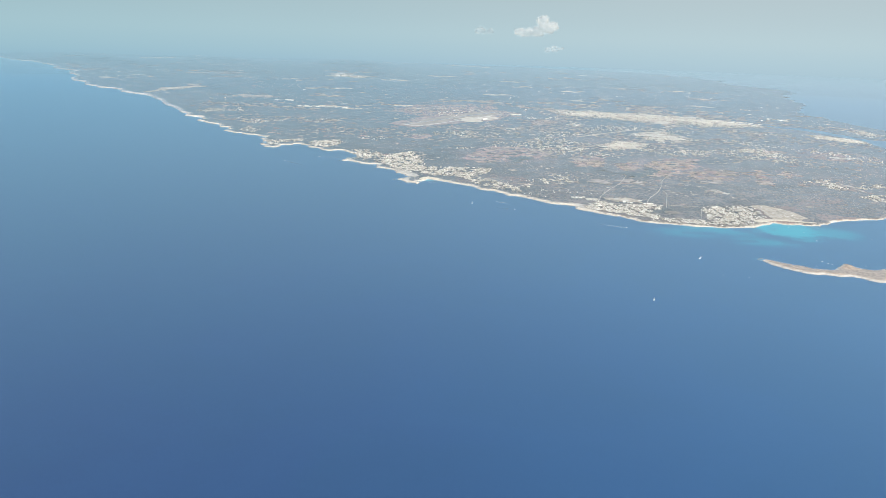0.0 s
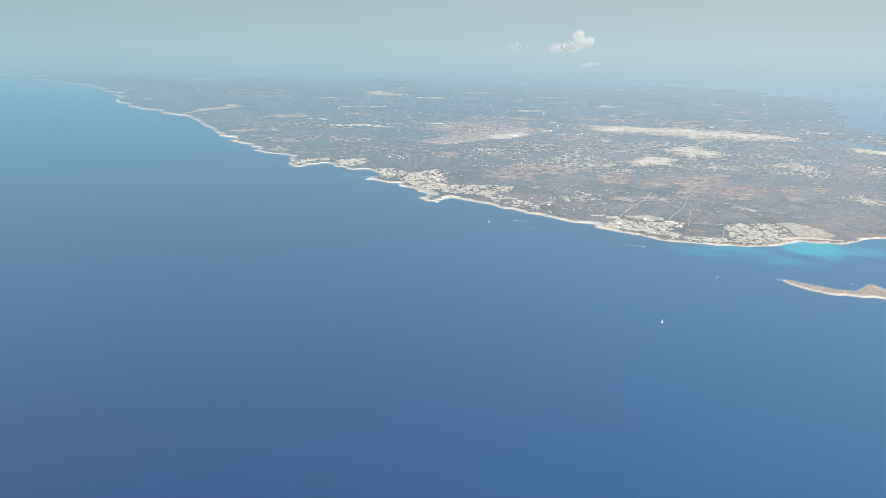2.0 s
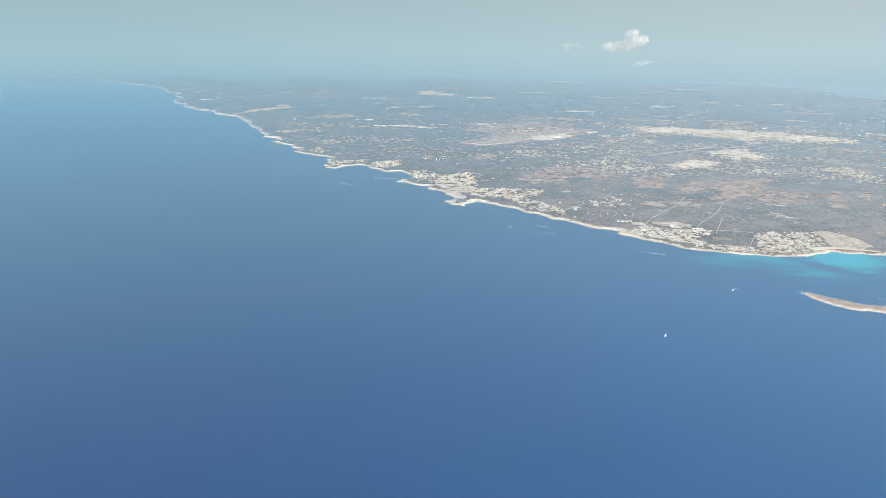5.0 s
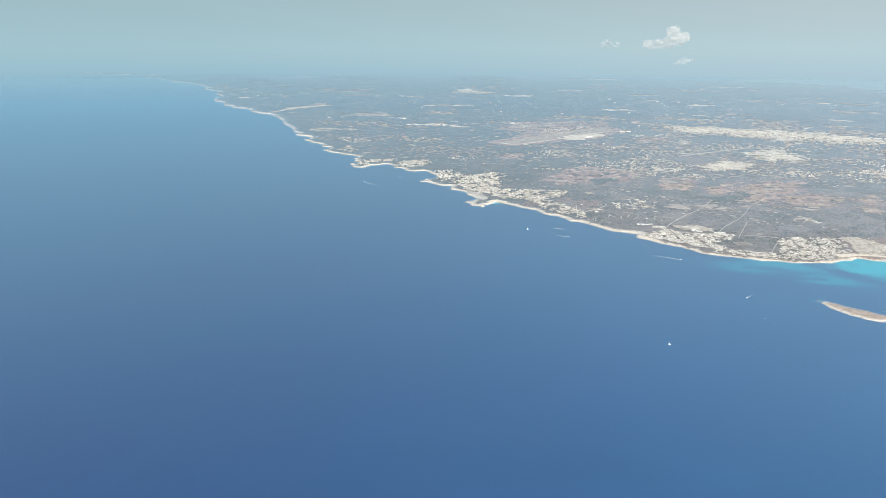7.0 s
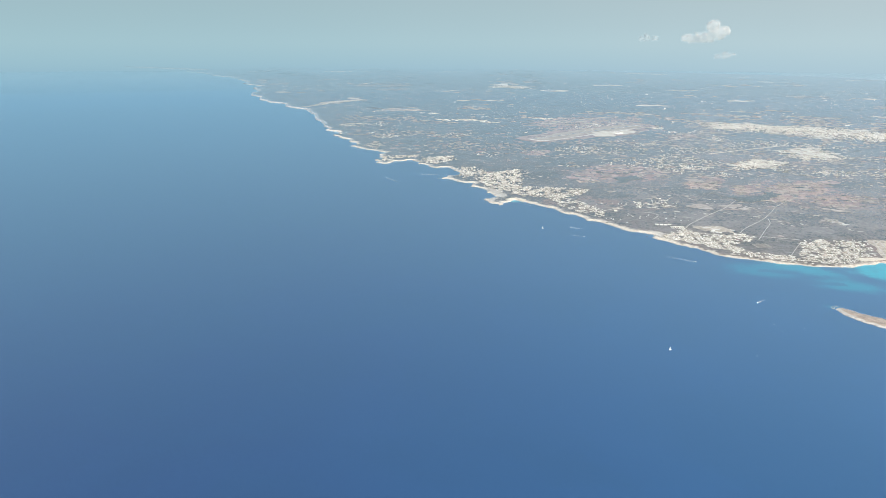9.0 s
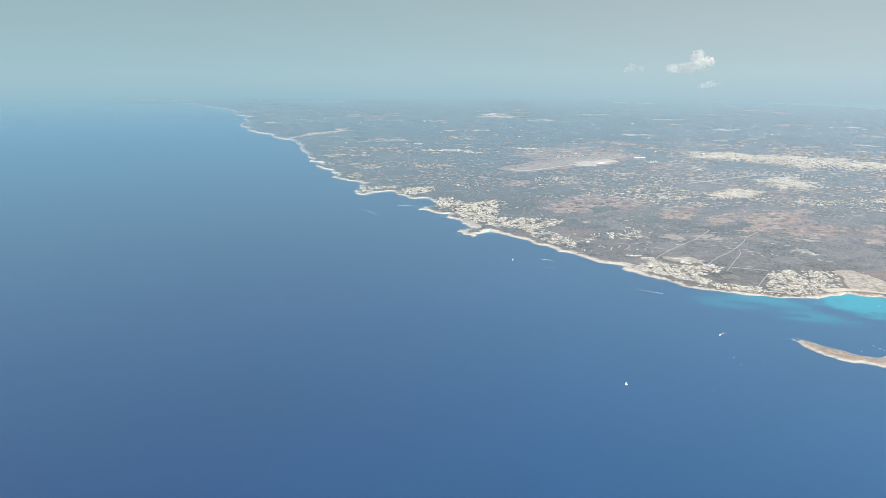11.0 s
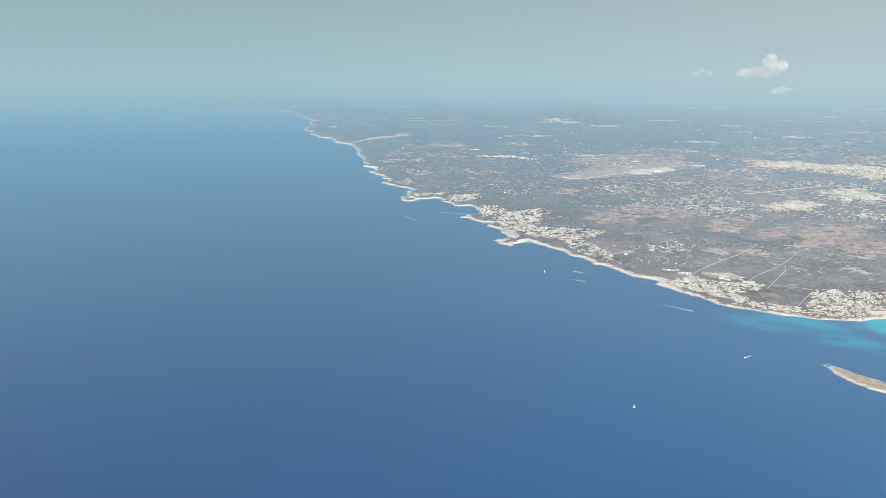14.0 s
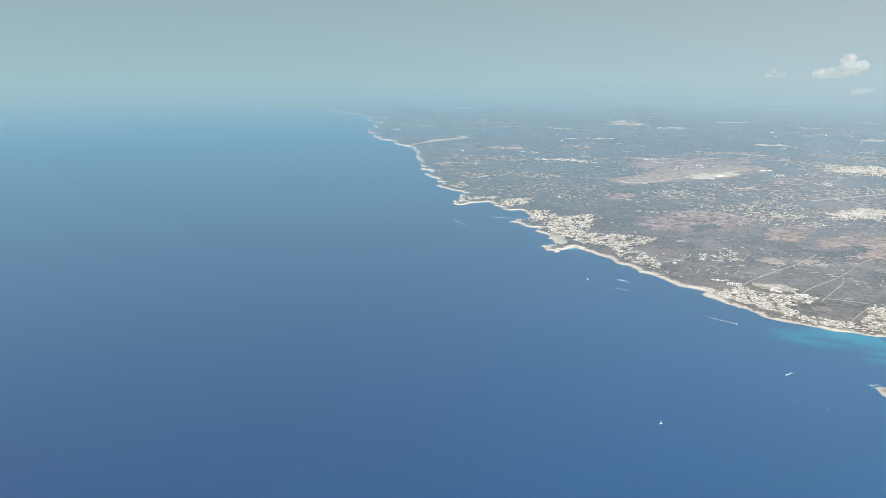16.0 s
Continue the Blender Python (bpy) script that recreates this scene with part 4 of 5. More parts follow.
village([(-142, 717), (-140, 742), (-130, 766), (-115, 784), (-101, 764), (-89, 708), (-82, 676), (-91, 655), (-102, 650), (-119, 676)], 1.95, 0.66, 34, 0.5, "dense white seaside village on a low cape", near=50, big=1.16)
village([(-97, 680), (-82, 690), (-61, 694), (-23, 697), (-23, 667), (-37, 648), (-40, 627), (-55, 645), (-72, 637), (-88, 656)], 1.95, 0.62, 35, -0.3, "white villas and gardens along the shore", near=30, big=1.16)
village([(-47, 644), (-34, 650), (-17, 633), (3, 606), (8, 577), (-9, 589), (-31, 608)], 2.10, 0.5, 57, -0.3, "white villas and pale gardens above the rocks", near=30, big=1.12)
village([(-16, 636), (14, 650), (43, 625), (41, 575), (23, 570), (2, 582)], 3.30, 0.16, 36, 0.4, "scattered white villas in the scrub", near=20, bare=False, big=1.12)
village([(-286, 790), (-290, 830), (-251, 852), (-244, 832), (-267, 809), (-262, 783)], 1.90, 0.6, 37, 0.2, "white houses on a rocky headland")
village([(-240, 808), (-240, 836), (-215, 862), (-198, 827), (-205, 788), (-226, 790)], 2.00, 0.75, 38, 0.7, "white houses round a small cove", big=1.12)
village([(-185, 772), (-165, 789), (-136, 755), (-140, 725), (-152, 713), (-170, 735)], 2.00, 0.75, 39, 0.5, "white houses above the rocky shore", big=1.12)
village([(-361, 910), (-362, 955), (-331, 915), (-325, 878)], 2.20, 0.5, 40, 0.1, "white houses above the cliffs")
village([(-519, 1130), (-491, 1193), (-466, 1140), (-482, 1092)], 2.80, 0.45, 41, 0.1, "white houses above the cliffs")
village([(-769, 1432), (-792, 1590), (-770, 1700), (-735, 1690), (-742, 1540)], 3.00, 0.55, 42, 0.3, "white houses along a valley town", big=1.12)
village([(93, 905), (99, 861), (147, 887), (163, 944), (131, 967), (114, 944)], 1.80, 0.72, 43, 0.5, "dense white inland town", big=1.1, name="town_houses")
village([(146, 1045), (208, 1098), (232, 1000), (226, 975), (176, 955), (156, 990)], 3.00, 0.6, 44, 0.4, "large pale works and houses", big=1.8, name="town_houses")
village([(11, 895), (48, 878), (87, 888), (94, 861), (52, 841), (24, 859)], 3.2, 0.5, 45, 0.3, "loose white houses along a country road", bare=False, big=1.5)
village([(40, 1395), (119, 1410), (256, 1380), (358, 1300), (385, 1215), (340, 1195), (290, 1180), (230, 1225), (160, 1245), (70, 1290)], 2.1, 0.70, 46, 0.2, "pale town spread over a low ridge", big=1.45, name="town_houses")
village([(240, 938), (262, 929), (304, 959), (313, 883), (312, 857), (286, 857), (253, 905)], 2.40, 0.6, 47, 0.3, "white houses of a small village", bare=False, big=1.4)
village([(180, 888), (214, 908), (213, 861), (186, 852)], 3.0, 0.5, 58, 0.3, "loose white houses on a rise", bare=False, big=1.5)
village([(66, 840), (100, 842), (112, 813), (81, 812)], 3.0, 0.6, 59, 0.3, "loose white houses beside red fields", bare=False, big=1.5)
village([(62, 1146), (78, 1195), (98, 1162), (90, 1095), (75, 1125)], 4.2, 0.6, 60, 0.3, "white works sheds near the airport", bare=False, big=2.4)
village([(278, 720), (295, 718), (300, 683), (294, 670), (282, 657), (275, 676)], 2.00, 0.75, 48, 0.1, "white holiday houses in the scrub", big=1.07)
village([(286, 634), (300, 648), (318, 656), (304, 617), (290, 620)], 2.00, 0.8, 49, 0.1, "white holiday houses near the shore", big=1.07)
village([(299, 683), (340, 717), (333, 690), (308, 672)], 2.20, 0.65, 50, 0.4, "white holiday houses in the scrub", big=1.07)
village([(415, 1133), (437, 1142), (479, 1089), (470, 1040), (447, 1050), (416, 1085)], 2.30, 0.95, 51, 0.4, "pale town along the harbour", big=1.8, name="town_houses")
village([(502, 1215), (540, 1245), (541, 1166), (503, 1130)], 2.24, 0.95, 52, 0.4, "pale houses across the harbour", big=1.3, bare=False)
village([(-668, 2390), (-635, 2580), (-560, 2520), (-470, 2330), (-590, 2370)], 5.90, 0.8, 53, 0.4, "pale town far inland", big=2.4, name="town_houses")
village([(-1330, 2180), (-1190, 2330), (-1120, 2300), (-1240, 2140)], 8.90, 0.28, 54, 0.4, "pale houses far along the coast", big=2.5, bare=False)
village([(-385, 1404), (-369, 1475), (-301, 1374), (-330, 1319)], 5.90, 0.14, 55, 0.4, "loose white farmhouses", big=1.5, bare=False)
village([(0, 1225), (60, 1260), (70, 1225), (10, 1190)], 4.80, 0.4, 56, 0.2, "pale works near the airport", big=2.5, bare=False)

for template in TEMPLATES:      # the six first houses stand at the edge of the scrub
    k = TEMPLATES.index(template)
    x, y = 46 + 5.5 * k, 592 + 3.0 * (k % 3)
    template.matrix_world = Matrix.Translation((x, y, ground(x, y))) @ Matrix.Rotation(0.4 * k, 4, "Z") @ Matrix.Scale(0.5, 4)


def hotel(x, y, wings, turn, label, name="hotel", category="hotel"):
    """Long white blocks with balcony bands and flat roofs."""
    thing = empty(name, Matrix.Translation((x, y, ground(x, y))) @ Matrix.Rotation(turn, 4, "Z"))
    for bx, by, w, d, h in wings:
        bm = bmesh.new()
        box(bm, bx, by, -0.5, w, d, h + 0.5)
        wing = part("wing", bm, WALL, thing)
        bm = bmesh.new()
        box(bm, bx, by, h, w + 0.1, d + 0.1, 0.08)
        part("roof", bm, WALL, wing)
        floors = max(1, int(h / 0.3))
        for k in range(floors):
            bm = bmesh.new()
            box(bm, bx, by - d / 2 - 0.06, k * 0.3 + 0.15, w * 0.94, 0.12, 0.1)
            part("balcony", bm, PAINT, wing)
    return tagged(thing, label, category, "white hotels above the shore" if name == "hotel" else "")


hotel(50, 572, [(-3.2, 0.2, 2.6, 1.0, 0.6), (-0.2, 0, 2.4, 1.2, 0.7), (2.8, 0.2, 2.4, 1.0, 0.6), (5.5, 2.0, 2.6, 1.1, 0.6)], 0.1, "long white hotel block at the scrub's edge")
hotel(61.5, 567, [(-4.2 + 1.4 * k, 0, 0.62, 5.0, 0.36) for k in range(7)] + [(0, 2.9, 9.4, 0.8, 0.42)], 0.2, "white comb-shaped hotel with parallel wings")
hotel(65, 545, [(0, 0, 2.8, 1.6, 0.8), (1.4, 1.7, 2.0, 1.5, 1.1), (-2.4, 0.8, 1.6, 1.3, 0.6)], 0.6, "stepped white hotel above the rocky shore")
hotel(88, 562, [(-2.8, 0, 2.2, 1.2, 0.6), (0, 0.4, 2.0, 1.0, 0.7), (2.6, 0, 2.2, 1.2, 0.5), (-3, 3, 2.4, 1.1, 0.6)], -0.2, "low white hotel with two long blocks")
hotel(103, 560, [(-2.6, 0, 2.0, 1.1, 0.5), (0, 0.5, 2.4, 1.2, 0.6), (2.8, 0, 1.8, 1.0, 0.5), (2, 3, 2.6, 1.0, 0.5)], -0.3, "low white hotel with two long blocks")
hotel(152, 560, [(0, 0, 3.0, 1.1, 0.8), (2.4, 2.0, 1.1, 2.6, 0.7)], 0.1, "white angled hotel behind the beach")
hotel(12, 608, [(0, 0, 2.6, 0.9, 0.5), (0.5, 2.4, 2.4, 0.9, 0.5)], 0.4, "two low white hotel blocks in the scrub")
hotel(-14, 1268, [(0, 0, 9, 6, 1.0), (10, 2, 7, 5, 0.9)], 0.35, "large white flat-roofed works hall near the airport", "works_hall", "hall")
hotel(-58, 1168, [(0, 0, 3.5, 15, 1.1), (-2.2, 4, 1.6, 6, 0.8)], -0.45, "long pale airport terminal beside the apron", "airport_terminal", "terminal")


# ---- farmland ----
rng = random.Random(61)
HEART, LEAN_OF_FIELDS = Vector((20, 900)), 0.42


def split(u0, v0, u1, v1, out):
    """Halves a rectangle by chance into plots of farmland."""
    w, h = u1 - u0, v1 - v0
    small = rng.uniform(5, 13)
    if max(w, h) < small or w * h < 26:
        out.append((u0, v0, u1, v1))
        return
    k = rng.uniform(0.35, 0.65)
    if w > h * rng.uniform(0.7, 1.4):
        split(u0, v0, u0 + w * k, v1, out), split(u0 + w * k, v0, u1, v1, out)
    else:
        split(u0, v0, u1, v0 + h * k, out), split(u0, v0 + h * k, u1, v1, out)


plots = []
split(-620, -480, 620, 620, plots)
turned = np.array([(math.cos(LEAN_OF_FIELDS), math.sin(LEAN_OF_FIELDS)), (-math.sin(LEAN_OF_FIELDS), math.cos(LEAN_OF_FIELDS))])
middles = np.array([((a + c) / 2, (b + d) / 2) for a, b, c, d in plots]) @ turned + np.array(HEART)
good = inside(middles, coast_array)
good &= shore_distance(middles, coast_array) > 26
reds = np.any([inside(middles, np.array(outline, float)) for outline in RED_PLOTS], axis=0)
quads = []
for (a, b, c, d), middle, fine, red in zip(plots, middles, good, reds):
    if fine and rng.random() < (0.8 if red else 0.05 if middle[1] > 800 else 0.01):
        gap = 0.4
        corners = np.array([(a + gap, b + gap), (c - gap, b + gap), (c - gap, d - gap), (a + gap, d - gap)])
        corners += np.array([[rng.uniform(-1, 1) for _ in range(2)] for _ in range(4)]) * 1.3
        quads.append((corners @ turned + np.array(HEART), middle))
quads.sort(key=lambda q: q[1][1] - 0.3 * q[1][0])


def field_mesh(corners):
    """A field as a thin slab with soft corners."""
    ring = []
    for k in range(4):
        p, before, after = corners[k], corners[k - 1], corners[(k + 1) % 4]
        ring += [p + (before - p) * 0.08, p + (after - p) * 0.08]
    high = grounds(ring)
    n = len(ring)
    verts = [(p[0], p[1], z + 0.05) for p, z in zip(ring, high)] + [(p[0], p[1], z - 0.1) for p, z in zip(ring, high)]
    return verts, [tuple(range(n))] + [(i, n + i, n + (i + 1) % n, (i + 1) % n) for i in range(n)]


walls = ([], [])
for corners, middle in quads[:280]:
    verts, faces = field_mesh(corners)
    tagged(sheet("field", verts, faces, [FIELD]), "ploughed or dry field bordered by stone walls", "field", "fields of the island's farmland")
    for k in range(4):
        if rng.random() < 0.75:
            p, q = Vector(corners[k]), Vector(corners[(k + 1) % 4])
            wide = Vector((p.y - q.y, q.x - p.x)).normalized() * 0.10
            zs = grounds([p, q])
            n = len(walls[0])
            for e, z in ((p, zs[0]), (q, zs[1])):
                for w in (wide, -wide):
                    walls[0].extend([(e.x + w.x, e.y + w.y, z - 0.1), (e.x + w.x * 0.7, e.y + w.y * 0.7, z + 0.14)])
            walls[1].extend([(n, n + 1, n + 5, n + 4), (n + 1, n + 3, n + 7, n + 5), (n + 3, n + 2, n + 6, n + 7), (n, n + 2, n + 3, n + 1), (n + 4, n + 5, n + 7, n + 6)])
tagged(sheet("dry_stone_walls", walls[0], walls[1], [STONE]), "low pale dry-stone walls between the fields", "walls", kind="stuff")
verts, faces = [], []
for corners, middle in quads[280:]:
    v, f = field_mesh(corners)
    faces += [tuple(i + len(verts) for i in g) for g in f]
    verts += v
tagged(sheet("far_fields", verts, faces, [FIELDS]), "patchwork of red and straw-coloured fields", "fields", kind="stuff")

far_plots, far_quads = [], ([], [])


def split_wide(u0, v0, u1, v1, out):
    w, h = u1 - u0, v1 - v0
    if max(w, h) < rng.uniform(18, 48):
        out.append((u0, v0, u1, v1))
        return
    k = rng.uniform(0.35, 0.65)
    if w > h * rng.uniform(0.7, 1.4):
        split_wide(u0, v0, u0 + w * k, v1, out), split_wide(u0 + w * k, v0, u1, v1, out)
    else:
        split_wide(u0, v0, u1, v0 + h * k, out), split_wide(u0, v0 + h * k, u1, v1, out)


split_wide(-2300, 1000, 560, 3700, far_plots)
middles = np.array([((a + c) / 2, (b + d) / 2) for a, b, c, d in far_plots])
good = inside(middles, coast_array) & (shore_distance(middles, coast_array) > 50) & ((middles[:, 1] > 1550) | (np.abs(middles[:, 0]) > 560))
for (a, b, c, d), fine in zip(far_plots, good):
    if fine and rng.random() < 0.26:
        corners = np.array([(a, b), (c, b), (c, d), (a, d)], float) + np.array([[rng.uniform(-1, 1) for _ in range(2)] for _ in range(4)]) * 4
        v, f = field_mesh(corners)
        far_quads[1].extend(tuple(i + len(far_quads[0]) for i in g) for g in f)
        far_quads[0].extend(v)
tagged(sheet("distant_fields", far_quads[0], far_quads[1], [DISTANT]), "distant patchwork of straw-coloured fields and woods", "fields", kind="stuff")

# pale tracks, threshing floors and bare strips strewn over the farmland
nr = np.random.RandomState(65)
bare = np.stack([nr.uniform(-560, 540, 16000), nr.uniform(600, 1600, 16000)], 1)
bare = bare[inside(bare, coast_array)]
bare = bare[shore_distance(bare, coast_array) > 10]
bare = bare[np.array([noise.noise((x * 0.010, y * 0.010, 13.0)) + 0.25 * math.exp(-((x - 200) / 260) ** 2) + 0.4 * noise.noise((x * 0.04, y * 0.04, 17.0)) for x, y in bare.tolist()]) > np.where(bare[:, 1] < 790, 0.42, np.where(bare[:, 1] > 1100, 0.27, 0.16))]
zs = grounds(bare)
verts, faces = [], []
for (x, y), z in zip(bare.tolist(), zs.tolist()):
    k, a = len(verts), rng.choice((0.42, 0.42, 0.42, -1.15, 0.1)) + rng.uniform(-0.12, 0.12)
    long, wide = rng.uniform(0.5, 2.4) * max(1, y / 700) ** 1.2, rng.uniform(0.3, 1.5) * max(1, y / 700) ** 1.5
    for i, j in ((-1, -1), (0.1, -1.1), (1, -0.8), (1, 0.9), (0.1, 1.0), (-1, 0.8)):
        u, v = i * long, j * wide
        verts.append((x + u * math.cos(a) - v * math.sin(a), y + u * math.sin(a) + v * math.cos(a), z + 0.09))
    faces.append(tuple(range(k, k + 6)))
tagged(sheet("bare_strips", verts, faces, [STRIP]), "pale tracks and bare strips between the fields", "bare strips", kind="stuff")

# pale quarries, stubble and hamlets strewn over the far half of the island
nr = np.random.RandomState(67)
bare = np.stack([nr.uniform(-2300, 820, 2600), nr.uniform(1350, 4200, 2600)], 1)
bare = bare[inside(bare, coast_array)]
bare = bare[np.array([noise.noise((x * 0.0035, y * 0.0035, 23.0)) for x, y in bare.tolist()]) > 0.22]
zs = grounds(bare)
verts, faces = [], []
for (x, y), z in zip(bare.tolist(), zs.tolist()):
    k, a, size = len(verts), rng.uniform(-0.9, 0.9), (y / 1500) ** 0.8 * rng.choice((0.5, 0.8, 1.0, 1.5))
    long, wide = rng.uniform(2.5, 11) * size, rng.uniform(4, 15) * size
    for i, j in ((-1, -0.4), (-0.2, -1.0), (1, -0.6), (0.8, 0.7), (0.1, 1.0), (-0.9, 0.5)):
        u, v = i * long * rng.uniform(0.7, 1.1), j * wide * rng.uniform(0.7, 1.1)
        verts.append((x + u * math.cos(a) - v * math.sin(a), y + u * math.sin(a) + v * math.cos(a), z + 0.2))
    faces.append(tuple(range(k, k + 6)))
tagged(sheet("far_bare_patches", verts, faces, [STRIP]), "pale bare patches and hamlets on the far farmland", "bare ground", kind="stuff")

# farmhouses strewn over the island
nr = np.random.RandomState(71)
spots = np.concatenate([np.stack([nr.uniform(-480, 480, 24000), nr.uniform(600, 1400, 24000), nr.uniform(-0.5, 0.5, 24000)], 1), np.stack([nr.uniform(-1700, 640, 2600), nr.uniform(900, 2600, 2600), nr.uniform(-0.3, 0.3, 2600)], 1)])
clump = np.array([noise.noise((x * 0.012, y * 0.012, 3.0)) + 0.35 * noise.noise((x * 0.05, y * 0.05, 8.0)) for x, y, _ in spots.tolist()])
busy = np.exp(-((spots[:, 0] - 90) / 230) ** 2 - ((spots[:, 1] - 960) / 150) ** 2)
spots = spots[clump > 0.34 - 0.34 * busy + 0.10 * (spots[:, 0] < -140) + 0.3 * (spots[:, 1] < 770)]
spots = spots[inside(spots[:, :2], coast_array)]
spots = spots[shore_distance(spots[:, :2], coast_array) > 9]
near = np.linalg.norm(spots[:, :2], axis=1) < 1300
house_boxes("farmhouses", spots[near], 72, "white farmhouses strewn over dark farmland", 0.8, 1.3)
house_boxes("far_farmhouses", spots[~near], 73, "white farms strewn over far farmland", 1.5, 3.0)
yards(spots[near][::2], 74, YARDS, 1.9)


# ---- scrub and trees ----
def clumps(name, points, low, high, seed, label):
    """Small uneven bushes and tree crowns, one mesh."""
    rng = np.random.RandomState(seed)
    zs = grounds(points)
    base = np.array([(1, 0, 0.25), (0.31, 0.95, 0.3), (-0.81, 0.59, 0.2), (-0.81, -0.59, 0.3), (0.31, -0.95, 0.25), (0.1, 0.1, 0.85), (0, 0, -0.3)])
    shape = [(0, 1, 5), (1, 2, 5), (2, 3, 5), (3, 4, 5), (4, 0, 5), (1, 0, 6), (2, 1, 6), (3, 2, 6), (4, 3, 6), (0, 4, 6)]
    size = rng.uniform(low, high, len(points))
    verts = (base[None] * rng.uniform(0.7, 1.3, (len(points), 7, 3)) * size[:, None, None])
    verts[:, :, 2] *= 0.55
    verts[:, :, :2] += points[:, None, :]
    verts[:, :, 2] += zs[:, None]
    faces = (np.array(shape)[None] + 7 * np.arange(len(points))[:, None, None]).reshape(-1, 3)
    return tagged(sheet(name, verts.reshape(-1, 3).tolist(), faces.tolist(), [SCRUB]), label, "scrub", kind="stuff")


nr = np.random.RandomState(81)
bush = np.stack([nr.uniform(-330, 420, 42000), nr.uniform(500, 800, 42000)], 1)
wild = np.array([noise.noise((x * 0.03, y * 0.03, 5.0)) + 0.5 * noise.noise((x * 0.11, y * 0.11, 9.0)) for x, y in bush.tolist()])
bush = bush[wild > 0.05]
bush = bush[inside(bush, coast_array)]
bush = bush[shore_distance(bush, coast_array) > 6]
gardens = []
VILLAGES = ([(130, 503), (143, 566), (180, 576), (183, 534), (168, 510)], [(58, 531), (62, 566), (86, 584), (113, 574), (133, 529), (128, 503), (97, 509)], [(-138, 700), (-133, 752), (-105, 782), (-88, 748), (-73, 681), (-76, 642), (-96, 640)], [(-73, 681), (-45, 694), (-18, 685), (-20, 635), (-4, 580), (-28, 598), (-60, 629)])
for outline in VILLAGES:
    bush = bush[~inside(bush, np.array(outline, float))]
    array = np.array(outline, float)
    trees = np.stack([nr.uniform(array[:, 0].min(), array[:, 0].max(), 500), nr.uniform(array[:, 1].min(), array[:, 1].max(), 500)], 1)
    gardens.append(trees[inside(trees, array) & inside(trees, coast_array)])
clumps("garden_trees", np.concatenate(gardens), 0.2, 0.45, 83, "dark green garden trees between the houses")
clumps("scrub", bush, 0.10, 0.27, 82, "dark green low scrub and small trees")


# ---- boats ----
def hull_mesh(length, width, height):
    bm = bmesh.new()
    rows = []
    for k in range(7):
        t = k / 6
        half = width / 2 * (0.75 + 0.25 * min(1, t * 3)) * (1 - max(0, (t - 0.55) / 0.45) ** 2 * 0.97)
        y = (t - 0.5) * length
        lift = height * (1 + 0.35 * t * t)
        rows.append([bm.verts.new(p) for p in ((-half, y, lift), (-half * 0.7, y, 0.0), (0, y, -height * 0.5), (half * 0.7, y, 0.0), (half, y, lift))])
    for a, b in zip(rows, rows[1:]):
        for i in range(4):
            bm.faces.new((a[i], a[i + 1], b[i + 1], b[i]))
        bm.faces.new((a[4], a[0], b[0], b[4]))
    bm.faces.new(rows[0][::-1])
    return bm


def sail_boat(x, y, turn, size, label):
    boat = empty("sailing_boat", Matrix.Translation((x, y, drop(x, y))) @ Matrix.Rotation(turn, 4, "Z") @ Matrix.Scale(size, 4))
    part("hull", hull_mesh(1.5, 0.45, 0.14), HULL, boat)
    bm = bmesh.new()
    bmesh.ops.create_cone(bm, cap_ends=True, segments=8, radius1=0.02, radius2=0.012, depth=2.0, matrix=Matrix.Translation((0, 0.15, 1.1)))
    part("mast", bm, METAL, boat)
    bm = bmesh.new()
    box(bm, 0, 0, 0.14, 0.26, 0.55, 0.09)
    part("cabin", bm, HULL, boat)
    for name, foot, head in (("mainsail", (-0.6, 0.1), 2.0), ("jib", (0.2, 0.72), 1.75)):
        bm = bmesh.new()
        rows = []
        for k in range(6):
            t = k / 5
            y0, y1 = (foot[0] * (1 - t) + 0.13 * t, foot[1]) if name == "mainsail" else (foot[0], foot[1] * (1 - t) + 0.2 * t)
            row = []
            for j in range(4):
                s = j / 3
                belly = 0.16 * math.sin(math.pi * s) * (1 - t)
                row.append(bm.verts.new((belly, y0 + (y1 - y0) * s, 0.3 + (head - 0.3) * t)))
            rows.append(row)
        for a, b in zip(rows, rows[1:]):
            for j in range(3):
                bm.faces.new((a[j], a[j + 1], b[j + 1], b[j]))
        bmesh.ops.solidify(bm, geom=bm.faces[:], thickness=0.012)
        part(name, bm, CANVAS, boat)
    return tagged(boat, label, "boat", "boats off the coast")


def motor_boat(x, y, turn, size, label):
    boat = empty("motor_boat", Matrix.Translation((x, y, drop(x, y))) @ Matrix.Rotation(turn, 4, "Z") @ Matrix.Scale(size, 4))
    part("hull", hull_mesh(1.2, 0.42, 0.16), HULL, boat)
    bm = bmesh.new()
    box(bm, 0, -0.05, 0.15, 0.28, 0.45, 0.16)
    part("cabin", bm, HULL, boat)
    bm = bmesh.new()
    box(bm, 0, 0.22, 0.18, 0.26, 0.06, 0.1)
    part("windscreen", bm, METAL, boat)
    return tagged(boat, label, "boat", "boats off the coast")


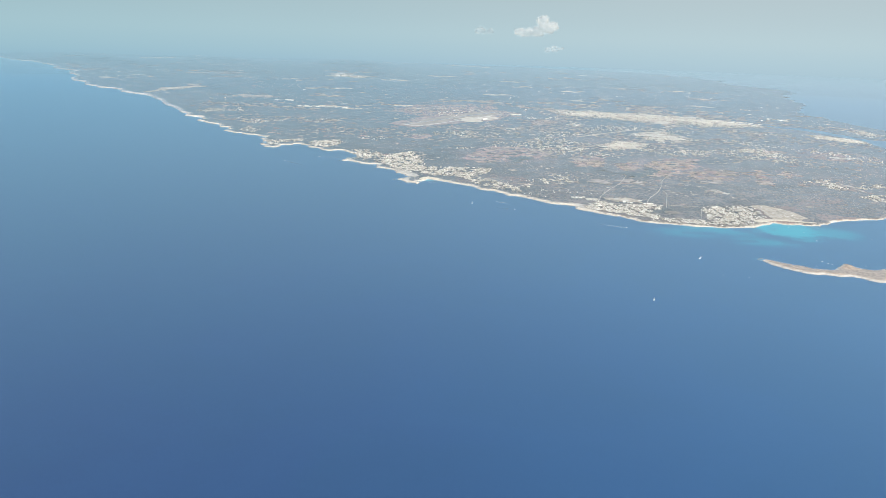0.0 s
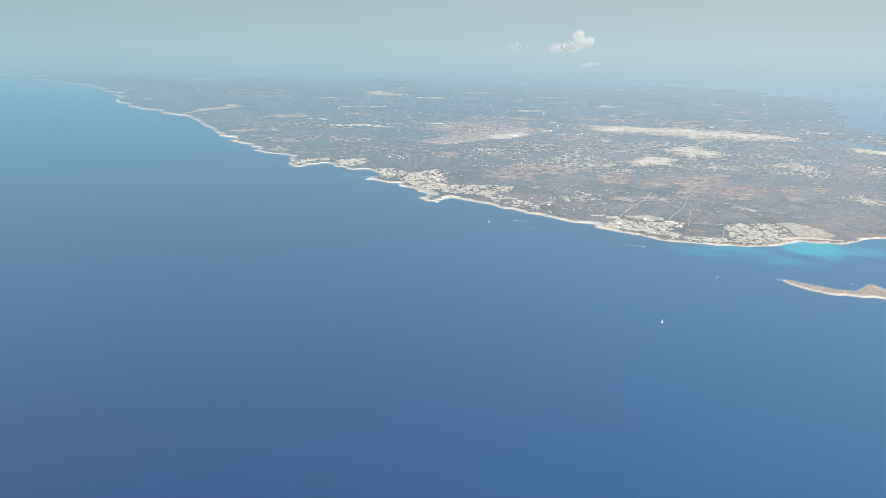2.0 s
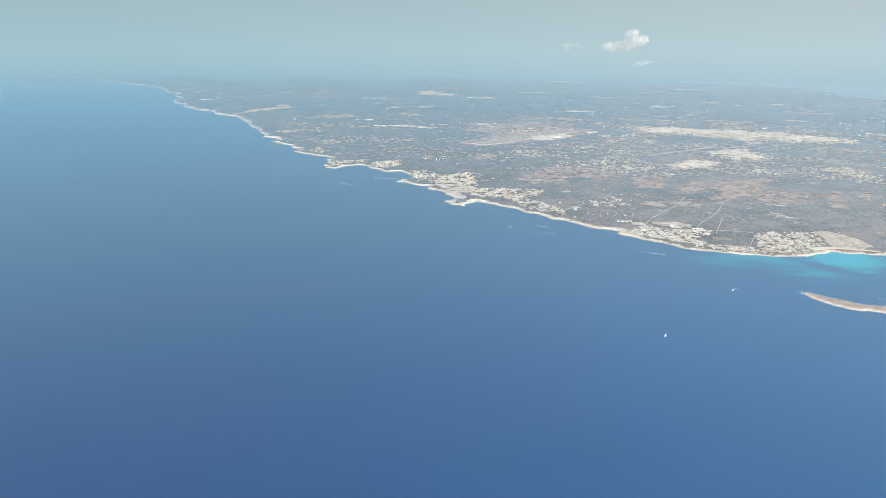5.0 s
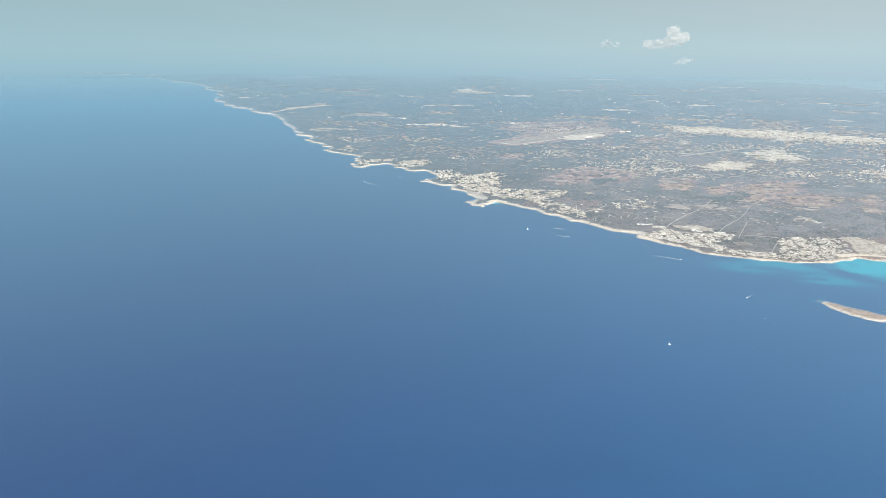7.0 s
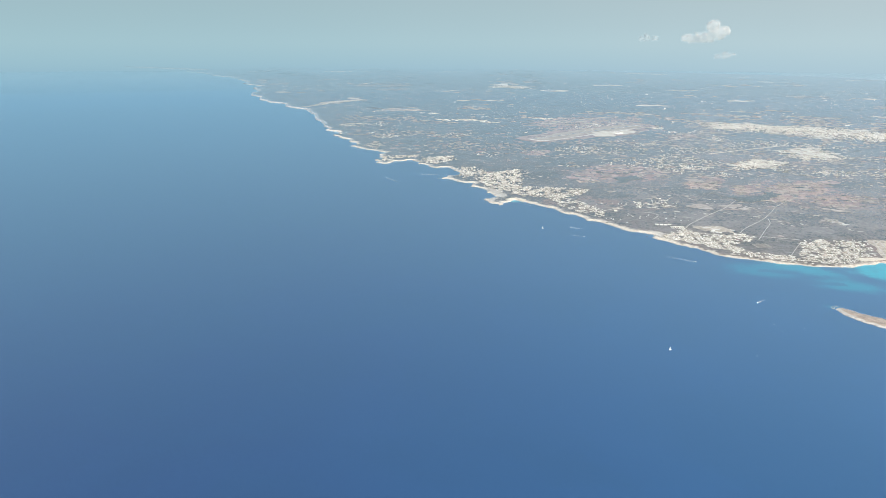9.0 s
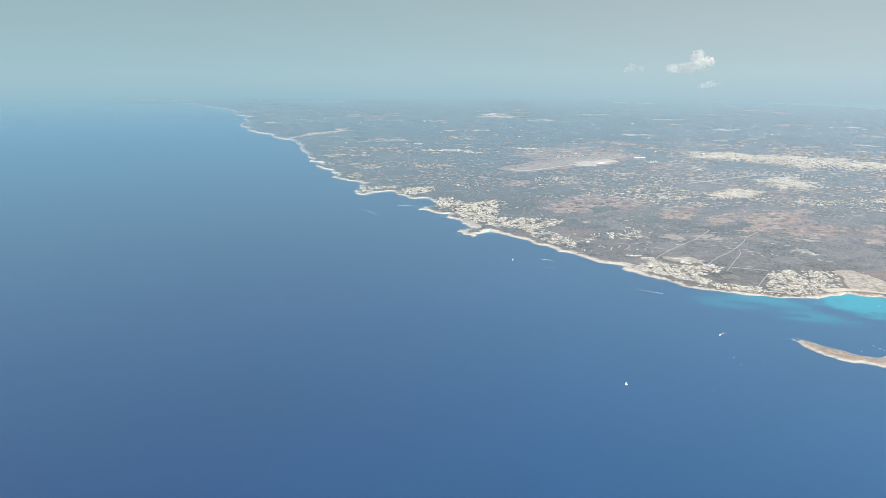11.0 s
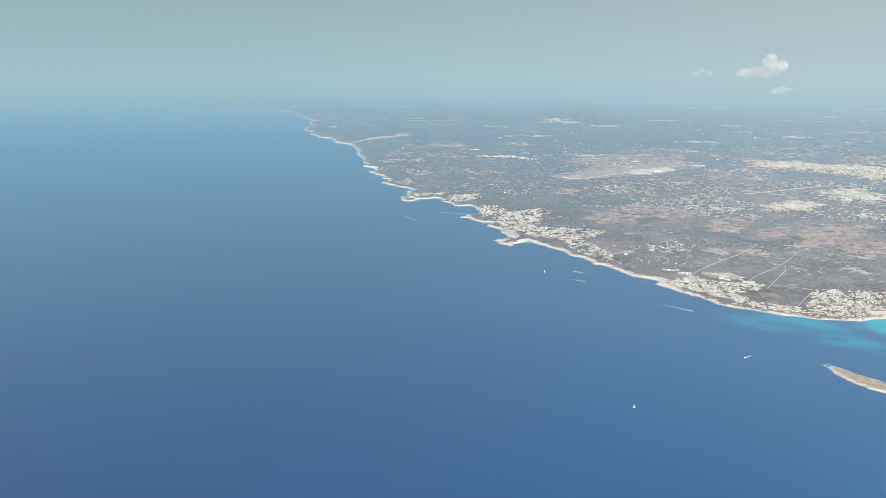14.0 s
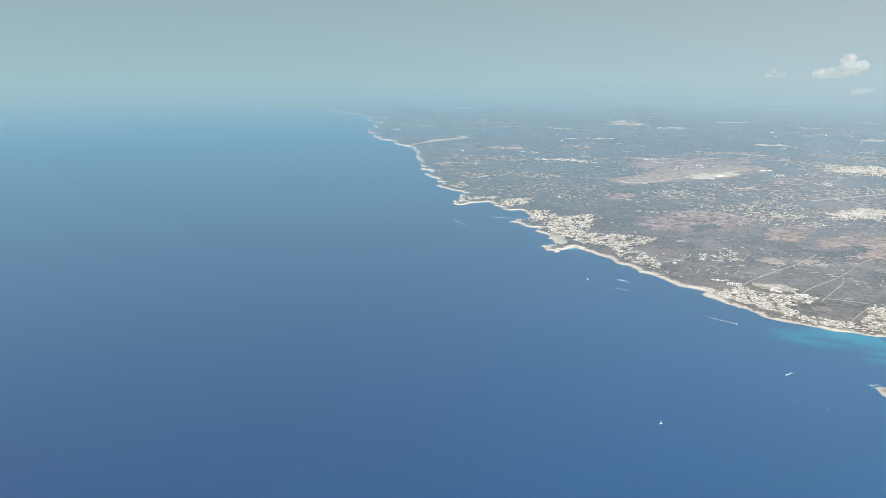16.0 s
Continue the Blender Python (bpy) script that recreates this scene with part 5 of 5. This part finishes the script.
def wake_material():
    n = Nodes("wake_foam")
    along = n.node("ShaderNodeAttribute")
    along.attribute_name = "along"
    streak = n.noise(0.9, 4.0, 0.7)
    white = n.node("ShaderNodeBsdfDiffuse", Color=(0.72, 0.78, 0.82))
    clear = n.node("ShaderNodeBsdfTransparent")
    mixed = n.node("ShaderNodeMixShader")
    n.put(mixed.inputs[0], n.math("MULTIPLY", n.math("POWER", along.outputs["Fac"], 1.6), n.ramp(streak, 0.25, 0.55)))
    n.put(mixed.inputs[1], clear.outputs[0])
    n.put(mixed.inputs[2], white.outputs[0])
    n.tree.links.new(mixed.outputs[0], n.out.inputs["Surface"])
    return n.mat


WAKE = wake_material()


def wake(x, y, tail, wide, label):
    """Foam behind a boat: white at its stern, spreading and dying out."""
    a, b = Vector((x, y)), Vector(tail)
    ahead = (b - a).normalized()
    across = Vector((-ahead.y, ahead.x))
    verts, faces, fade = [], [], []
    for k in range(13):
        t = k / 12
        p = a.lerp(b, t) + across * math.sin(t * 2.2) * (b - a).length * 0.02
        half = wide * (0.3 + 0.7 * t ** 0.6)
        for s in (-1, 0, 1):
            q = p + across * half * s
            verts.append((q.x, q.y, drop(q.x, q.y) + (0.05 if s else 0.09) * (1 - t) + 0.012))
            fade.append((1 - t) * (1.0 if s == 0 else 0.75))
    for k in range(12):
        for s in (0, 1):
            i = 3 * k + s
            faces.append((i, i + 1, i + 4, i + 3))
    ob = sheet("wake", verts, faces, [WAKE])
    layer = ob.data.attributes.new("along", "FLOAT", "POINT")
    layer.data.foreach_set("value", fade)
    return tagged(ob, label, "wake", "wakes of the boats")


sail_boat(72, 335, 2.3, 0.88, "white sailing boat under sail on open water")
sail_boat(-30, 534, 2.0, 0.88, "white sailing boat near the rocky shore")
for x, y, turn in ((203, 514, 0.3), (196, 497, 1.2), (210, 512, 2.0), (190, 510, 0.2), (-74, 617, 0.2), (-69, 615, 1.0), (-63, 612, 0.6), (-58, 610, 1.4), (-72, 611, 2.0), (174, 413, 0.4), (181, 424, 0.9), (183, 420, 1.7), (184.5, 418.5, 0.2), (203, 419, 0.8), (196, 474, 0.5), (234, 485, 1.0)):
    motor_boat(x, y, turn, 0.8, "small white motor boat at anchor in shallow water")
for x, y, turn in ((32, 401, 0.5), (116, 384, 1.1), (119, 376, 0.2), (129, 383, 0.8), (107, 341, 0.4), (-138, 610, 0.9), (-297, 785, 0.2)):
    motor_boat(x, y, turn, 0.55, "small white motor boat on open water")
for x, y, tail, wide, size in ((110, 415, (114, 422), 0.7, 1.2), (77, 482.5, (54, 491), 0.8, 1.1), (2, 521, (-12, 524), 0.7, 1.0), (-225, 689, (-196, 664), 0.9, 1.4), (-200, 723, (-165, 728), 1.3, 1.3), (-12, 545, (-1, 541), 1.6, 0.8)):
    ahead = Vector((x, y)) - Vector(tail)
    motor_boat(x, y, math.atan2(ahead.y, ahead.x) - math.pi / 2, size, "white motor boat under way with a foaming wake")
    back = Vector((x, y)) - ahead.normalized() * 0.5 * size
    wake(back.x, back.y, tail, wide, "white foam wake behind a motor boat")


# ---- rocks off the islet's tip and the cape ----
ROCK = plain_material("shore_rock", (0.26, 0.235, 0.20), (0.50, 0.46, 0.40), 0.8)


def rock(x, y, size, seed):
    rng = random.Random(seed)
    bm = bmesh.new()
    bmesh.ops.create_icosphere(bm, subdivisions=2, radius=1.0)
    turn = rng.uniform(0, 3)
    for v in bm.verts:
        v.co *= 1 + 0.3 * noise.noise(v.co * 1.7 + Vector((seed, 0, 0)))
    bmesh.ops.transform(bm, matrix=Matrix.Translation((x, y, drop(x, y))) @ Matrix.Rotation(turn, 4, "Z") @ Matrix.Diagonal((size * 1.6, size * 0.7, 0.16, 1)), verts=bm.verts)
    return tagged(part("rock", bm, ROCK), "low pale rock awash in the sea", "rock", "rocks awash off the shore")


for k, (x, y, size) in enumerate(((145.2, 419.0, 0.45), (144.4, 420.6, 0.35), (145.6, 421.6, 0.5), (146.9, 423.0, 0.4), (-104, 617, 0.7), (-96, 606, 0.6), (-132, 670, 0.7), (-175, 705, 0.8), (43, 537, 0.6))):
    rock(x, y, size, 200 + k)


# ---- clouds ----
def cloud(puffs, seed, label, thickness, grain):
    """A fair-weather cloud heaped from many uneven puffs: a thick core inside a thin, wider veil."""
    rng = random.Random(seed)
    heaps = []
    for x, z, r, count in puffs:
        for _ in range(2 * count):
            a, b = rng.uniform(0, 6.283), rng.uniform(0, 1) ** 0.5
            heaps.append((Vector((x + r * b * math.cos(a), 2300 + r * 0.8 * rng.uniform(-1, 1), z + r * 0.75 * b * max(math.sin(a), -0.25))), r * rng.choice((0.24, 0.32, 0.42))))
    thing = empty("cloud", Matrix.Translation((puffs[0][0], 2300, puffs[0][1])))
    for name, swell, material in (("core", 1.0, CLOUD[thickness]), ("veil", 1.6, CLOUD[thickness + 1])):
        bm = bmesh.new()
        for at, s in heaps:
            bmesh.ops.create_icosphere(bm, subdivisions=2, radius=s * swell, matrix=Matrix.Translation(at - thing.location))
        ob = part(name, bm, material, thing)
        skin = ob.modifiers.new("skin", "REMESH")
        skin.mode, skin.voxel_size, skin.use_smooth_shade = "VOXEL", grain, True
        soft = ob.modifiers.new("soft", "SMOOTH")
        soft.factor, soft.iterations = 0.5, 9
    return tagged(thing, label, "cloud", "fair-weather clouds over the horizon")


cloud([(-25, 149, 12, 22), (-2, 147, 14, 26), (26, 150, 15, 26), (52, 161, 19, 34), (41, 183, 15, 28), (71, 167, 13, 20)], 91, "small white heaped cloud above the hazy horizon", 0, 1.2)
cloud([(60, 100, 8, 16), (81, 103, 10, 18), (103, 106, 5, 10)], 92, "thin white cloud scrap above the hazy horizon", 1, 0.8)
cloud([(-142, 150, 12, 18), (-113, 149, 9, 12)], 93, "faint white cloud scrap above the hazy horizon", 2, 0.9)
